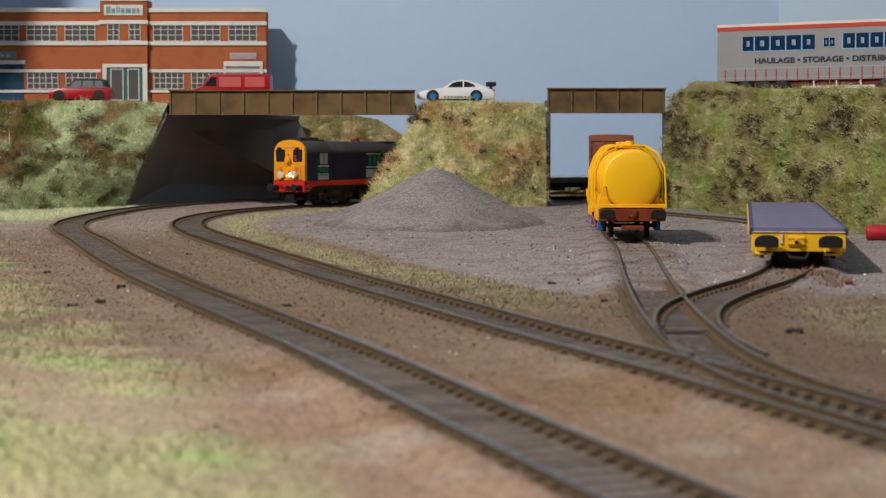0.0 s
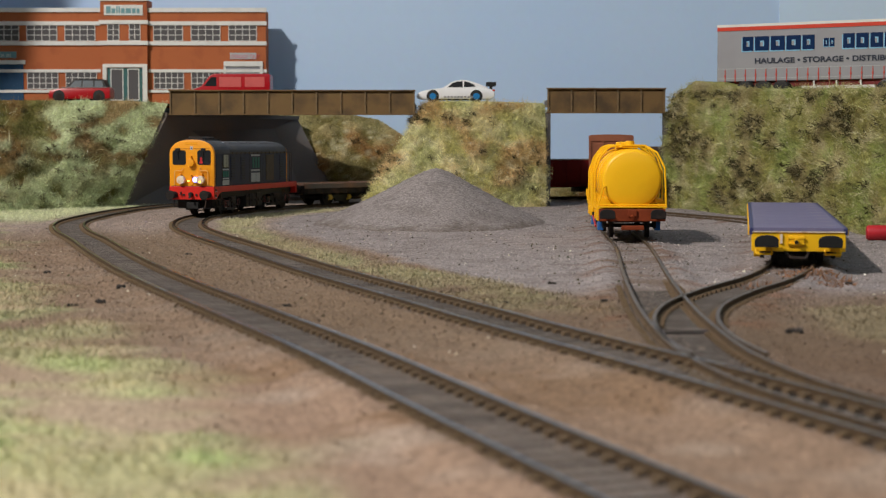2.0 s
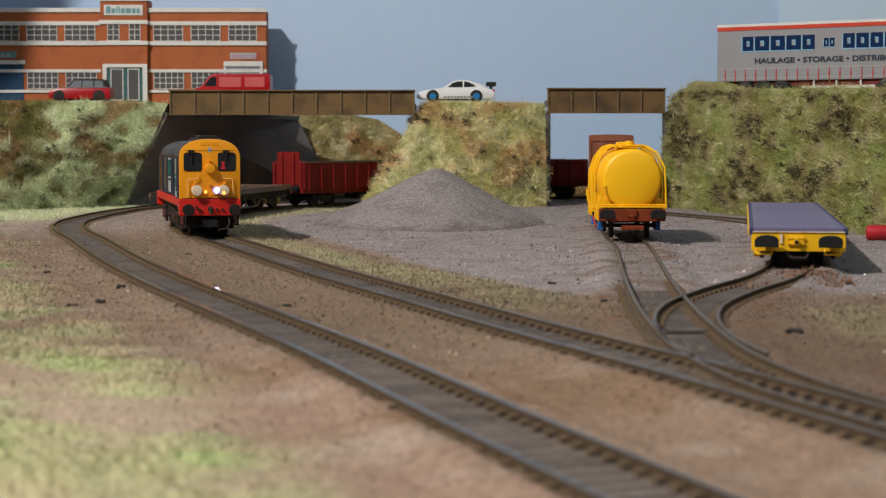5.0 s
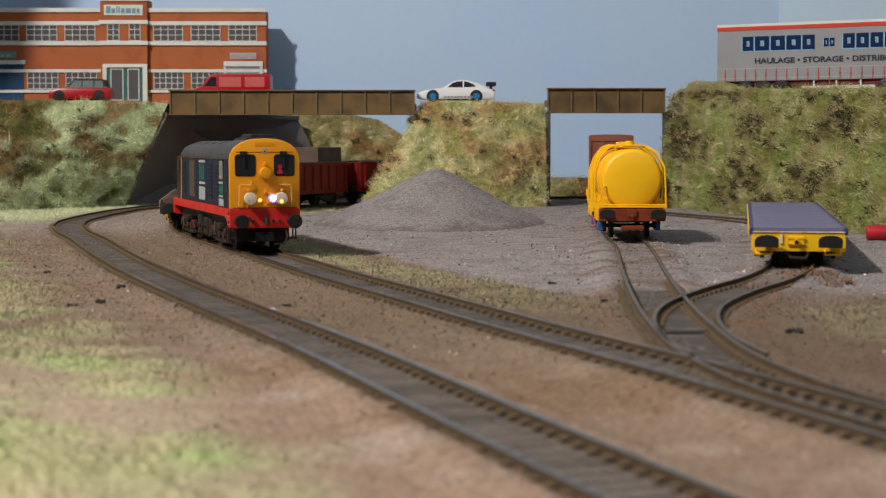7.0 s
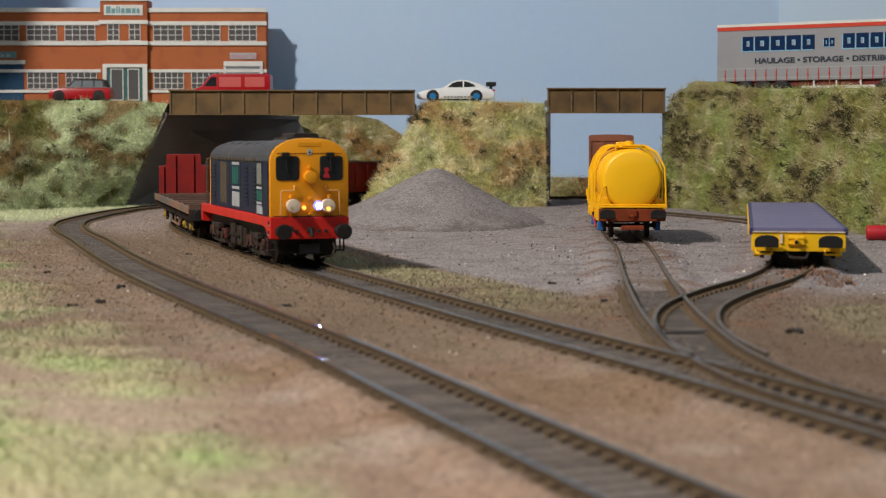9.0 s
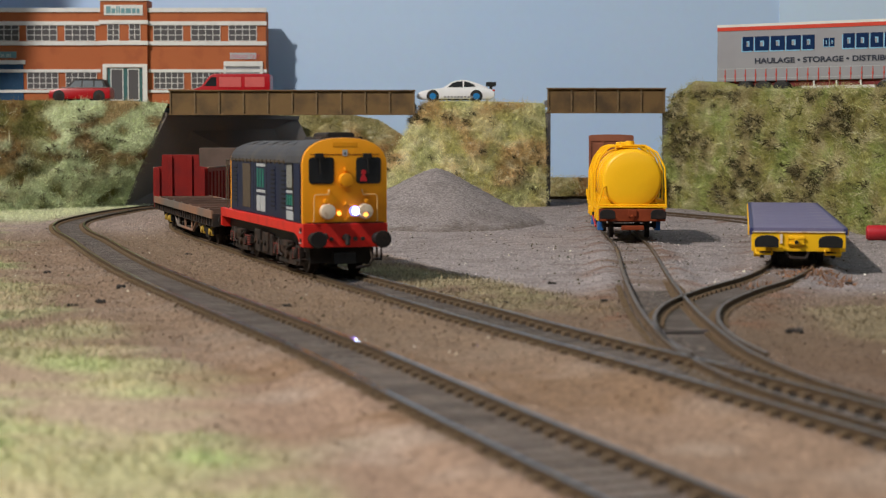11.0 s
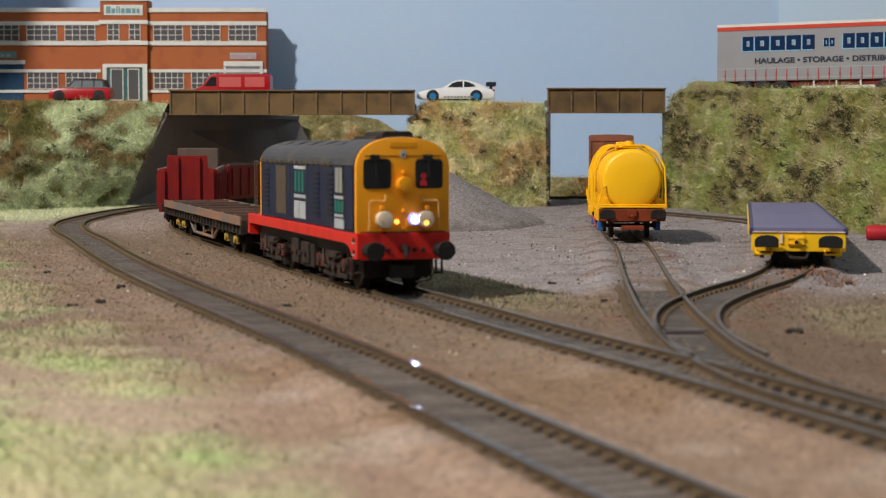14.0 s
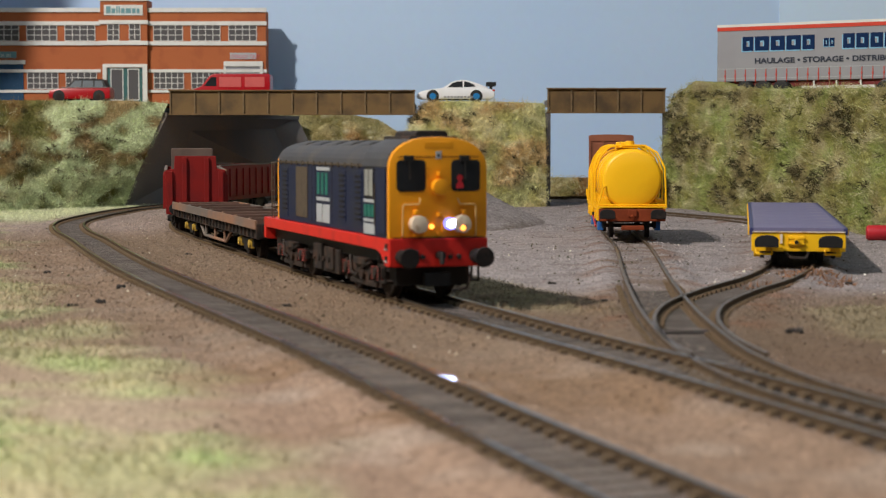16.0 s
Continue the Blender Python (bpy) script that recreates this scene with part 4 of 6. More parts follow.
        iron = box(B(), x - 0.1, x + 2.4, s * 7.6 - 0.7, s * 7.6 + 0.7, 26.8, 28.2, 0.3)
        box(iron, x - 0.1, x + 0.9, s * 7.6 - 0.5, s * 7.6 + 0.5, 20.2, 21.0)
        part("lamp_iron", iron, M_CAB, face)
        lamp = cyl(B(), (x - 0.2, s * 7.0, 23.8), (x + 3.4, s * 7.0, 23.8), 2.75, n=28, bevel=0.35)
        part("marker_disc", lamp, M_LENS, face, "round cream marker disc", smooth=True)
    fig = cyl(B(), (x + 0.3, 6.9, 38.0), (x + 0.6, 6.9, 38.0), 0.95, n=14)
    fig = prism(fig, [(5.6, 34.7), (5.7, 35.8), (6.4, 37.0), (7.2, 37.2), (8.0, 36.0), (8.2, 34.7)], "x", x + 0.3, x + 0.55, 0.1)
    part("figurine", fig, M_DRUM, face, "small plain red figurine in the window")
    part("headlight_core", cyl(B(), (x + 2.5, 3.3, 23.9), (x + 2.9, 3.3, 23.9), 1.05, n=16), M_CORE, face, "white-hot lamp centre")
    hl = part("headlight", cyl(B(), (x - 0.2, 3.3, 23.9), (x + 2.7, 3.3, 23.9), 1.85, n=20, bevel=0.2), M_HALO, face, "headlight casing glowing blue for the lamp's halo")
    part("marker_light", cyl(B(), (x - 0.2, -2.3, 23.0), (x + 0.6, -2.3, 23.0), 0.75, n=14), M_AMBER, face, "lit amber marker light")
    part("marker_light", cyl(B(), (x + 3.0, 6.9, 22.6), (x + 3.55, 6.9, 22.6), 0.8, n=14), M_AMBER, face, "lit amber marker light")
    cap = cyl(B(), (x - 0.2, 0, 35.2), (x + 3.0, 0, 35.2), 2.5, n=24, bevel=0.3)
    part("horn_cover", cap, M_CAB, face, smooth=True)
    bits = box(box(B(), x - 0.1, x + 2.4, -0.5, 0.5, 38.7, 39.8), x - 0.1, x + 2.2, -0.5, 0.5, 26.2, 27.2)
    box(bits, x - 0.1, x + 1.0, -0.5, 0.5, 20.4, 21.0)
    part("lamp_bracket", bits, M_CAB, face)
    part("panel_seam", box(B(), x - 0.3, x + 0.1, -13.0, 13.0, 44.35, 44.6), M_TANKRED, face, "thin rusty panel seam")
    part("door_outline", box(B(), x - 0.3, x + 0.08, -14.6, 14.6, 19.4, 19.75), M_BLACK, face)
    part("light_box", box(B(), x - 0.1, x + 0.5, 0.9, 5.6, 21.3, 26.2, 0.3), M_CAB, face)
    part("warning_plate", box(B(), x - 0.1, x + 0.15, -0.9, 0.9, 43.9, 46.2), M_WHITE, face)
    part("warning_mark", box(B(), x, x + 0.22, -0.3, 0.3, 44.5, 45.2), M_BLACK, face)
    part("roof_panel", box(B(), x - 1.5, x + 0.12, -4.6, 4.6, 47.2, 49.2, 0.2), M_CAB, face)
    hump = prism(B(), [(-5.6, 49.8), (-5.2, 52.0), (-4.2, 52.6), (4.2, 52.6), (5.2, 52.0), (5.6, 49.8)], "x", L - 29, L - 7, 0.4)
    prism(hump, [(-8.4, 48.4), (-7.6, 50.9), (7.6, 50.9), (8.4, 48.4)], "x", L - 33, L - 5, 0.3)
    part("exhaust_hood", hump, M_SOOT, thing, "sooty brown exhaust hood on the roof")
    # long bonnet behind
    b0, b1, Wb = -L + 20, cab0, 14.5
    part("bonnet", prism(B(), arch(Wb, 41.2, 48.9, 19.3), "x", b0, b1, 0.35), M_NAVY, thing)
    part("bonnet_roof", prism(B(), arch(Wb + 0.12, 41.7, 49.05, 41.3), "x", b0 - 0.1, b1 + 0.1, 0.3), M_ROOF, thing, "weathered dark grey roof", smooth=True)
    for k in range(5):
        xx = b0 + 8 + k * 21
        part("roof_hatch", prism(B(), arch(9.5, 47.3, 49.6, 46.6), "x", xx, xx + 14, 0.25), M_ROOF, thing, smooth=True)
    for s in (-1, 1):
        y = s * Wb
        g = box(B(), b0 - 0.3, b1, y - 0.35, y + 0.35, 41.1, 41.8)
        for k in range(14):
            xx = b0 + 5 + k * 8.4
            box(g, xx - 0.4, xx + 0.4, y - 0.6, y + 0.6, 40.6, 42.1)
        part("gutter", g, M_BROWN, thing)
        def panel(name, xa, xb, za, zb, m, proud=0.25, label=""):
            return part(name, box(B(), xa, xb, y - proud if s < 0 else y - 0.3, y + 0.3 if s < 0 else y + proud, za, zb, 0.08), m, thing, label)
        panel("door_panel", L - 124, L - 107, 21.5, 40, M_BROWN, 0.3, "brown engine-room grille")
        for xa in (L - 146, L - 64, L - 44):
            panel("grille", xa, xa + 9, 22 if xa > 0 else 21, 39.5, M_NAVY, 0.2)
            for k in range(9):
                zz = 23.5 + k * 1.75
                panel("louvre", xa + 1.2, xa + 7.8, zz, zz + 0.7, M_BLACK, 0.45)
        for xa in (L - 101, L - 96, L - 73):
            panel("door_seam", xa, xa + 0.35, 20.5, 40.6, M_BLACK, 0.08)
        xa, xb = L - 94, L - 76
        panel("decal", xa, xb, 39.0, 40.2, M_WHITE, 0.14)
        for k, w in enumerate((4.6, 4.4, 4.4)):
            panel("decal", xa + 0.8 + k * 5.5, xa + 0.8 + k * 5.5 + w * 0.75, 30.6, 38.2, M_GREEN, 0.14)
        panel("decal", xa, xb, 28.4, 29.6, M_WHITE, 0.14)
        panel("decal", xa, xa + 7.9, 20.8, 27.2, M_WHITE, 0.14)
        panel("decal", xa + 8.6, xb, 20.8, 27.2, M_WHITE, 0.14)
        y = s * W
        panel("cab_side_window", L - 28, L - 17.5, 31.2, 41.0, M_BLACK, 0.1)
        panel("pane", L - 27.2, L - 23.2, 32, 40.4, M_PALE, 0.2)
        panel("pane", L - 22.4, L - 18.2, 32, 40.4, M_PALE, 0.2)
        panel("decal", L - 28.5, L - 16.2, 29.9, 30.9, M_WHITE, 0.14)
        for k in range(3):
            panel("decal", L - 28 + k * 4.0, L - 28 + k * 4.0 + 3.0, 25.4, 29.2, M_GREEN, 0.14)
        panel("decal", L - 28.5, L - 16.2, 23.8, 24.7, M_WHITE, 0.14)
        panel("decal", L - 28.5, L - 16.2, 19.9, 23.2, M_WHITE, 0.14)
        panel("cab_door", L - 14.5, L - 4, 20.5, 41, M_NAVY, 0.25)
        panel("cab_door_edge", L - 14.9, L - 14.5, 20.5, 41, M_BLACK, 0.3)
        part("door_rail", tube(B(), [(L - 15.4, y * 1.02, 23), (L - 15.4, y * 1.02, 36)], 0.2), M_BROWN, thing)
        val = prism(B(), [(L - 17, 15.6), (L - 11, 14.6), (L - 7.5, 12.6), (L - 5.2, 10.8), (L - 1, 10.7), (L - 1, 15.6)], "y", min(s * 15.86, s * 14.8), max(s * 15.86, s * 14.8), 0.15)
        part("valance", val, M_RED, thing)
        for za in (12.4, 16.2):
            part("step_hole", box(B(), L - 5.0, L - 2.6, s * 15.95 - 0.12, s * 15.95 + 0.12, za, za + 1.5), M_BLACK, thing, "black footstep recess")
            part("step_lip", box(B(), L - 5.2, L - 2.4, s * 16.0 - 0.3, s * 16.0 + 0.3, za - 0.4, za), M_WHITE, thing)
        st = box(B(), L - 14, L - 6, s * 12.5, s * 15.6, 10.2, 10.9)
        box(st, L - 13, L - 7, s * 12.5, s * 15.4, 5.2, 5.8)
        box(st, L - 13.5, L - 12.9, s * 15.0, s * 15.6, 5.2, 15.5)
        box(st, L - 7.1, L - 6.5, s * 15.0, s * 15.6, 5.2, 15.5)
        part("cab_step", st, M_SOOT, thing)
        post = tube(B(), [(-L + 9, s * 14.6, 19.2), (-L + 9, s * 14.6, 41), (-L + 17.2, s * 14.6, 41)], 0.3)
        tube(post, [(-L + 13, s * 14.6, 19.2), (-L + 13, s * 14.6, 41)], 0.25)
        for z in (25, 30, 35):
            tube(post, [(-L + 9, s * 14.6, z), (-L + 13, s * 14.6, z)], 0.2)
        part("handrail", post, M_BROWN, thing)
    part("nose", prism(B(), arch(Wb, 41.0, 48.7, 19.3), "x", b0 - 2.0, b0 - 0.1, 0.4), M_CAB, thing, "orange bonnet end")
    tank = box(B(), -17, 17, -13.2, 13.2, 3.4, 12, 0.6)
    for s in (-1, 1):
        box(tank, -14, -3, s * 13.0, s * 14.2, 4, 13, 0.3)
        box(tank, 1, 12, s * 13.0, s * 14.0, 4.6, 12.4, 0.3)
        for k in range(4):
            cyl(tank, (-12 + k * 6.6, s * 13.8, 8), (-12 + k * 6.6, s * 14.7, 8), 1.0, n=8)
    part("fuel_tank", tank, M_SOOT, thing)
    for e in (1, -1):
        bg = make_bogie(thing, e, 48.0, 34.0, 7.15, M_SOOT, M_SOOT, 12.0, springs=True)
        for s in (-1, 1):
            extra = box(B(), -7, 7, s * 12.4, s * 15.0, 9.2, 11.4, 0.3)
            tube(extra, [(-13, s * 14, 11.5), (-10, s * 14.6, 6), (-4, s * 14.4, 5.4), (3, s * 14.4, 8.6), (12, s * 14.2, 10.6)], 0.5)
            cyl(extra, (2, s * 13.2, 6.2), (2, s * 14.8, 6.2), 1.9, n=12)
            box(extra, -21, -19, s * 12, s * 13.5, 3, 10)
            box(extra, 19, 21, s * 12, s * 13.5, 3, 10)
            box(extra, -15, 15, s * 12.2, s * 13.6, 2.6, 4.4, 0.3)
            part("brake_rigging", extra, M_SOOT, bg)
    TRAIN.append((thing, L, 48.0, 7.15))
    return thing


locomotive()


def flat_wagon(front):
    thing = tagged(empty("bogie_flat_wagon"), "brown plank-floored bogie flat wagon with low grey sides", "railway wagon", "wagons of the train")
    L, W = 118, 16.6
    n = 24
    plank = None
    for k in range(n):
        xa = -L + 1 + k * (2 * L - 2) / n
        if plank is None:
            plank = part("plank", box(B(), 0.15, (2 * L - 2) / n - 0.15, -W + 1.2, W - 1.2, 13.6, 14.8, 0.12), M_PLANK, thing)
            plank.matrix_basis = pose(xa * MM, 0, 0)
        else:
            again(plank, "plank", pose(xa * MM, 0, random.uniform(-0.2, 0.1) * MM), thing)
    for k in range(7):
        xa = -L + 18 + k * 33
        part("bolster", box(B(), xa - 1.4, xa + 1.4, -W + 1.0, W - 1.0, 14.6, 17.2, 0.2), M_PLANK, thing, "brown timber bolster")
        part("bolster_edge", box(B(), xa - 1.5, xa + 1.5, -W + 0.8, -W + 1.6, 14.8, 17.4), M_CURB, thing)
    for s in (-1, 1):
        part("side_rail", box(B(), -L, L, s * W - 0.5, s * W + 0.5, 13.2, 17.0, 0.2), M_CURB, thing, "grey-brown weathered side rail with rusty patches")
        sol = box(B(), -L + 2, L - 2, s * 14.6 - 0.6, s * 14.6 + 0.6, 9.0, 13.6)
        for k in range(26):
            xa = -L + 6 + k * 9
            box(sol, xa, xa + 1.2, s * 15.4 - 0.5, s * 15.4 + 0.6, 9.6, 13.2)
        part("solebar", sol, M_SOOT, thing)
        truss = tube(B(), [(-46, s * 13.6, 10), (-30, s * 13.6, 3.6), (30, s * 13.6, 3.6), (46, s * 13.6, 10)], 0.75, 8)
        for xa in (-26, 0, 26):
            tube(truss, [(xa, s * 13.6, 3.6), (xa, s * 13.6, 10)], 0.6, 6)
        part("truss", truss, M_CURB, thing, "grey steel truss rod")
    under = box(B(), -L + 2, L - 2, -3, 3, 8.5, 13.6)
    for xa in (-44, -8, 22, 50):
        box(under, xa, xa + 10, -9, 9, 6, 12)
    part("underframe", under, M_BLACK, thing)
    for e in (-1, 1):
        part("headstock", box(B(), e * (L - 1.4), e * (L + 0.2), -W, W, 9.6, 15.5, 0.2), M_SOOT, thing)
        hook = cyl(B(), (e * L, 0, 12.5), (e * (L + 5), 0, 12), 1.0, n=8)
        part("draw_hook", hook, M_BLACK, thing)
    make_buffers(thing, L, 12.8, 11.6, 6.0, 2.9, M_BLACK)
    for e in (1, -1):
        make_bogie(thing, e, 77.0, 24.0, 5.8, M_BLACK, M_YBOX, 11.5)
    TRAIN.append((thing, front + L, 77.0, 5.8))


def steel_wagon(front, L, load):
    thing = tagged(empty("bogie_steel_wagon"), "dark maroon bogie steel wagon with " + ("a high stepped end and crate" if load else "low ribbed sides"), "railway wagon", "wagons of the train")
    W = 16.2
    count = int(L / 6.7)
    part("floor", box(B(), -L, L, -W + 0.8, W - 0.8, 13.6, 16.4), M_SOOT, thing)
    for s in (-1, 1):
        part("side", box(B(), -L + 1, L - 1, s * W - 0.6, s * W + 0.6, 13.0, 33.0, 0.2), M_MAROON, thing)
        rib = None
        for k in range(count):
            xa = -L + 6 + k * (2 * L - 12) / (count - 1)
            if rib is None:
                rib = part("rib", box(B(), -1.1, 1.1, -0.6, 0.6, 12.2, 31, 0.2), M_MAROON, thing)
                rib.matrix_basis = pose(xa * MM, s * (W + 0.9) * MM, 0)
            else:
                again(rib, "rib", pose(xa * MM, s * (W + 0.9) * MM, 0), thing)
        part("solebar", box(B(), -L + 1, L - 1, s * 14.4 - 0.7, s * 14.4 + 0.7, 9.4, 13.4), M_MAROON, thing)
        part("capping", box(B(), -L + 1, L - 1, s * W - 0.9, s * W + 0.9, 33, 33.8), M_CURB, thing, "scuffed rusty top edge")
    for e in (-1, 1):
        high = load and e > 0
        top = [(-W, 33.6), (-11.6, 34.4), (-11.2, 41.4), (11.2, 41.4), (11.6, 34.4), (W, 33.6)] if high else [(-W, 33.0), (W, 33.0)]
        end = prism(B(), [(-W, 13), *top, (W, 13)], "x", e * (L - 1.6), e * L, 0.3)
        part("end_wall", end, M_MAROON, thing)
        for y in (-13.8, -6, 6, 13.8):
            part("end_rib", box(B(), e * L - 0.2, e * L + 1.4 * e, y - 1.3, y + 1.3, 11, (40.4 if abs(y) < 10 else 33) if high else 32, 0.25), M_MAROON, thing)
        part("headstock", box(B(), e * (L - 1), e * (L + 1.2), -W, W, 9.4, 14.2, 0.2), M_MAROON, thing)
        part("draw_hook", cyl(B(), (e * L, 0, 12.2), (e * (L + 6), 0, 11.6), 1.0, n=8), M_BLACK, thing)
    part("underframe", box(box(B(), -L + 2, L - 2, -4, 4, 8.4, 13.6), -20, 20, -10, 10, 4.4, 11, 0.5), M_BLACK, thing)
    make_buffers(thing, L + 1, 12.6, 11.6, 5.6, 3.0, M_BLACK)
    for e in (1, -1):
        make_bogie(thing, e, L - 27.0, 22.0, 5.8, M_BLACK, M_BLACK, 11.5)
    if load:
        part("crate", box(B(), -L + 4, -L + 46, -13, 13, 16.5, 45.0, 0.5), M_CRATE, thing, "plain grey-brown crate load")
    TRAIN.append((thing, front + L, L - 27.0, 5.8))


flat_wagon(189)
steel_wagon(442, 97.0, True)
steel_wagon(652, 66.0, False)


def tank_wagon(x, y, rz):
    thing = tagged(empty("tank_wagon", pose(x * MM, y * MM, 0, 0, 0, rz)), "bright yellow tank wagon with rust-red ends standing on the siding", "tank wagon")
    L, R, zc = 56, 15.0, 30.2
    b = B()
    prof = [(-L + 0.6, 0.1), (-L + 0.9, 7), (-L + 1.4, 13.2), (-L + 1.9, 14.3), (-L + 2.9, R), (L - 2.9, R), (L - 1.9, 14.3), (L - 1.4, 13.2), (L - 0.9, 7), (L - 0.6, 0.1)]
    n = 40
    rows = [[b.verts.new((px, r * math.cos(6.28318 * k / n), zc + r * math.sin(6.28318 * k / n))) for k in range(n)] for px, r in prof]
    for p, q in zip(rows[:-1], rows[1:]):
        for k in range(n):
            b.faces.new((p[k], p[(k + 1) % n], q[(k + 1) % n], q[k]))
    b.faces.new(rows[0])
    b.faces.new(rows[-1][::-1])
    bmesh.ops.recalc_face_normals(b, faces=b.faces[:])
    part("barrel", b, M_YELLOW, thing, smooth=True)
    for xa in (-34, -12, 12, 34, 48):
        ring = B()
        for k in range(n):
            a0, a1 = 6.28318 * k / n, 6.28318 * (k + 1) / n
            cyl(ring, (xa, (R + 0.1) * math.cos(a0), zc + (R + 0.1) * math.sin(a0)), (xa, (R + 0.1) * math.cos(a1), zc + (R + 0.1) * math.sin(a1)), 0.45, n=6)
        part("band", ring, M_YELLOW, thing)
    walkway = box(B(), -30, 30, -6.4, 6.4, 46.2, 46.9)
    for k in range(16):
        box(walkway, -30 + k * 3.9, -28.8 + k * 3.9, -6.4, 6.4, 46.8, 47.3)
    part("walkway", walkway, M_YELLOW, thing)
    hatch = cyl(B(), (-4, 0, 45), (-4, 0, 49), 4.6, n=20, bevel=0.5)
    box(hatch, 5, 22, -3.6, 3.6, 46.8, 49.2, 0.6)
    part("hatch", hatch, M_YELLOW, thing)
    for s in (-1, 1):
        for xa in (-30, -10, 10, 30):
            pts = [(xa, s * 16.6, 14.5), (xa, s * 17.4, 24), (xa, s * 17.2, 34), (xa, s * 14.6, 41), (xa, s * 10.5, 46.2), (xa, s * 6.2, 47.4)]
            part("hoop", tube(B(), pts, 0.55, 6), M_YELLOW, thing)
        lad = B()
        for xa in (-3, 3):
            tube(lad, [(xa, s * 16.8, 12), (xa, s * 17.6, 30), (xa, s * 14.5, 41.5), (xa, s * 6.5, 47.4)], 0.45, 6)
        for k in range(8):
            z = 14 + k * 3.2
            yy = 17.0 if z < 32 else 17.0 - (z - 32) * 0.33
            tube(lad, [(-3, s * yy, z), (3, s * yy, z)], 0.35, 6)
        part("ladder", lad, M_YELLOW, thing)
        side = box(B(), -L, L, s * 14.8 - 0.8, s * 14.8 + 0.8, 12.2, 16.0, 0.2)
        for k in range(9):
            xa = -L + 6 + k * 12.4
            prism(side, [(s * 15.6, 12.4), (s * 17.4, 15.2), (s * 15.6, 20.5), (s * 11.5, 20.5)], "x", xa - 1.0, xa + 1.0, 0.15)
        part("solebar", side, M_YELLOW, thing)
    for xa in (-46, -38, -22, 22, 38, 46):
        for s in (-1, 1):
            br = tube(B(), [(xa, s * 15.4, 15), (xa, s * 17.8, 19.5), (xa, s * 17.8, 23)], 0.5, 6)
            box(br, xa - 1.2, xa + 1.2, s * 16.6 - 0.5, s * 16.6 + 0.5, 9.2, 14, 0.2)
            part("bracket", br, M_YELLOW, thing)
    valve = cyl(box(B(), 26, 44, -4.2, 4.2, 46.0, 47.6, 0.4), (36, 0, 46.5), (36, 0, 49.6), 2.2, n=14, bevel=0.3)
    tube(valve, [(44, -7.6, 44.8), (44, -7.6, 47.2), (44, 7.6, 47.2), (44, 7.6, 44.8)], 0.45, 6)
    part("valve", valve, M_YELLOW, thing)
    for xa in (-42, 42):
        part("saddle", prism(B(), [(-14.6, 15.4), (14.6, 15.4), (12.4, 22.6), (6, 17.4), (-6, 17.4), (-12.4, 22.6)], "x", xa - 4, xa + 4, 0.3), M_YELLOW, thing)
    for e in (-1, 1):
        part("headstock", box(B(), e * (L - 1.6), e * (L + 1.0), -16.6, 16.6, 9.4, 15.6, 0.3), M_TANKRED, thing, "rust-red buffer beam")
        lip = box(B(), e * (L - 3), e * (L + 1.4), -17.4, 17.4, 16.2, 17.0, 0.15)
        tube(lip, [(e * L, -17.0, 17), (e * L, -14.6, 26), (e * (L - 4), -10, 28)], 0.4)
        tube(lip, [(e * L, 17.0, 17), (e * (L - 0.5), 16.2, 36), (e * (L - 3), 12.6, 43.6), (e * (L - 8), 7, 47)], 0.55)
        tube(lip, [(e * L, -17.0, 17.6), (e * L, 17.0, 17.6)], 0.45)
        part("end_frame", lip, M_YELLOW, thing)
        hook = cyl(box(B(), e * (L + 0.8), e * (L + 2.0), -2.2, 2.2, 11.8, 15.2, 0.3), (e * L, 0, 12.6), (e * (L + 4), 0, 11.2), 1.0, n=8)
        part("draw_hook", hook, M_TANKRED, thing)
        part("coupling", box(B(), e * (L + 1), e * (L + 6), -5.6, 5.6, 5.2, 7.4, 0.5), M_TANKRED, thing, "rust-red coupling bar")
    make_buffers(thing, L + 1, 13.2, 12.6, 5.4, 3.0, M_BUFFER, oval=3.8)
    part("underframe", box(B(), -L + 3, L - 3, -9, 9, 8.6, 12.2), M_BLACK, thing)
    for xa in (-32, 32):
        w = cyl(B(), (xa, -13, 6.3), (xa, 13, 6.3), 1.0, n=8)
        for s in (-1, 1):
            cyl(w, (xa, s * 8.0, 6.3), (xa, s * 10.2, 6.3), 6.3, n=24, bevel=0.2)
        part("wheelset", w, M_SOOT, thing)
        for s in (-1, 1):
            part("axlebox", box(B(), xa - 2.6, xa + 2.6, s * 13.0, s * 16.0, 3.8, 8.2, 0.4), M_BLUE, thing, "blue axlebox")
            part("axle_guard", box(B(), xa - 5, xa + 5, s * 12.4, s * 13.6, 5, 12.4), M_BLACK, thing)
            part("spring", box(B(), xa - 11, xa + 11, s * 13.4, s * 15.4, 8.6, 10.2, 0.3), M_BLACK, thing)
    for s in (-1, 1):
        part("brake_lever", tube(B(), [(-20, s * 15.6, 9), (18, s * 16.2, 5.2)], 0.6), M_DRUM, thing)
    return thing


tank_wagon(96.6, 928, -92.0)


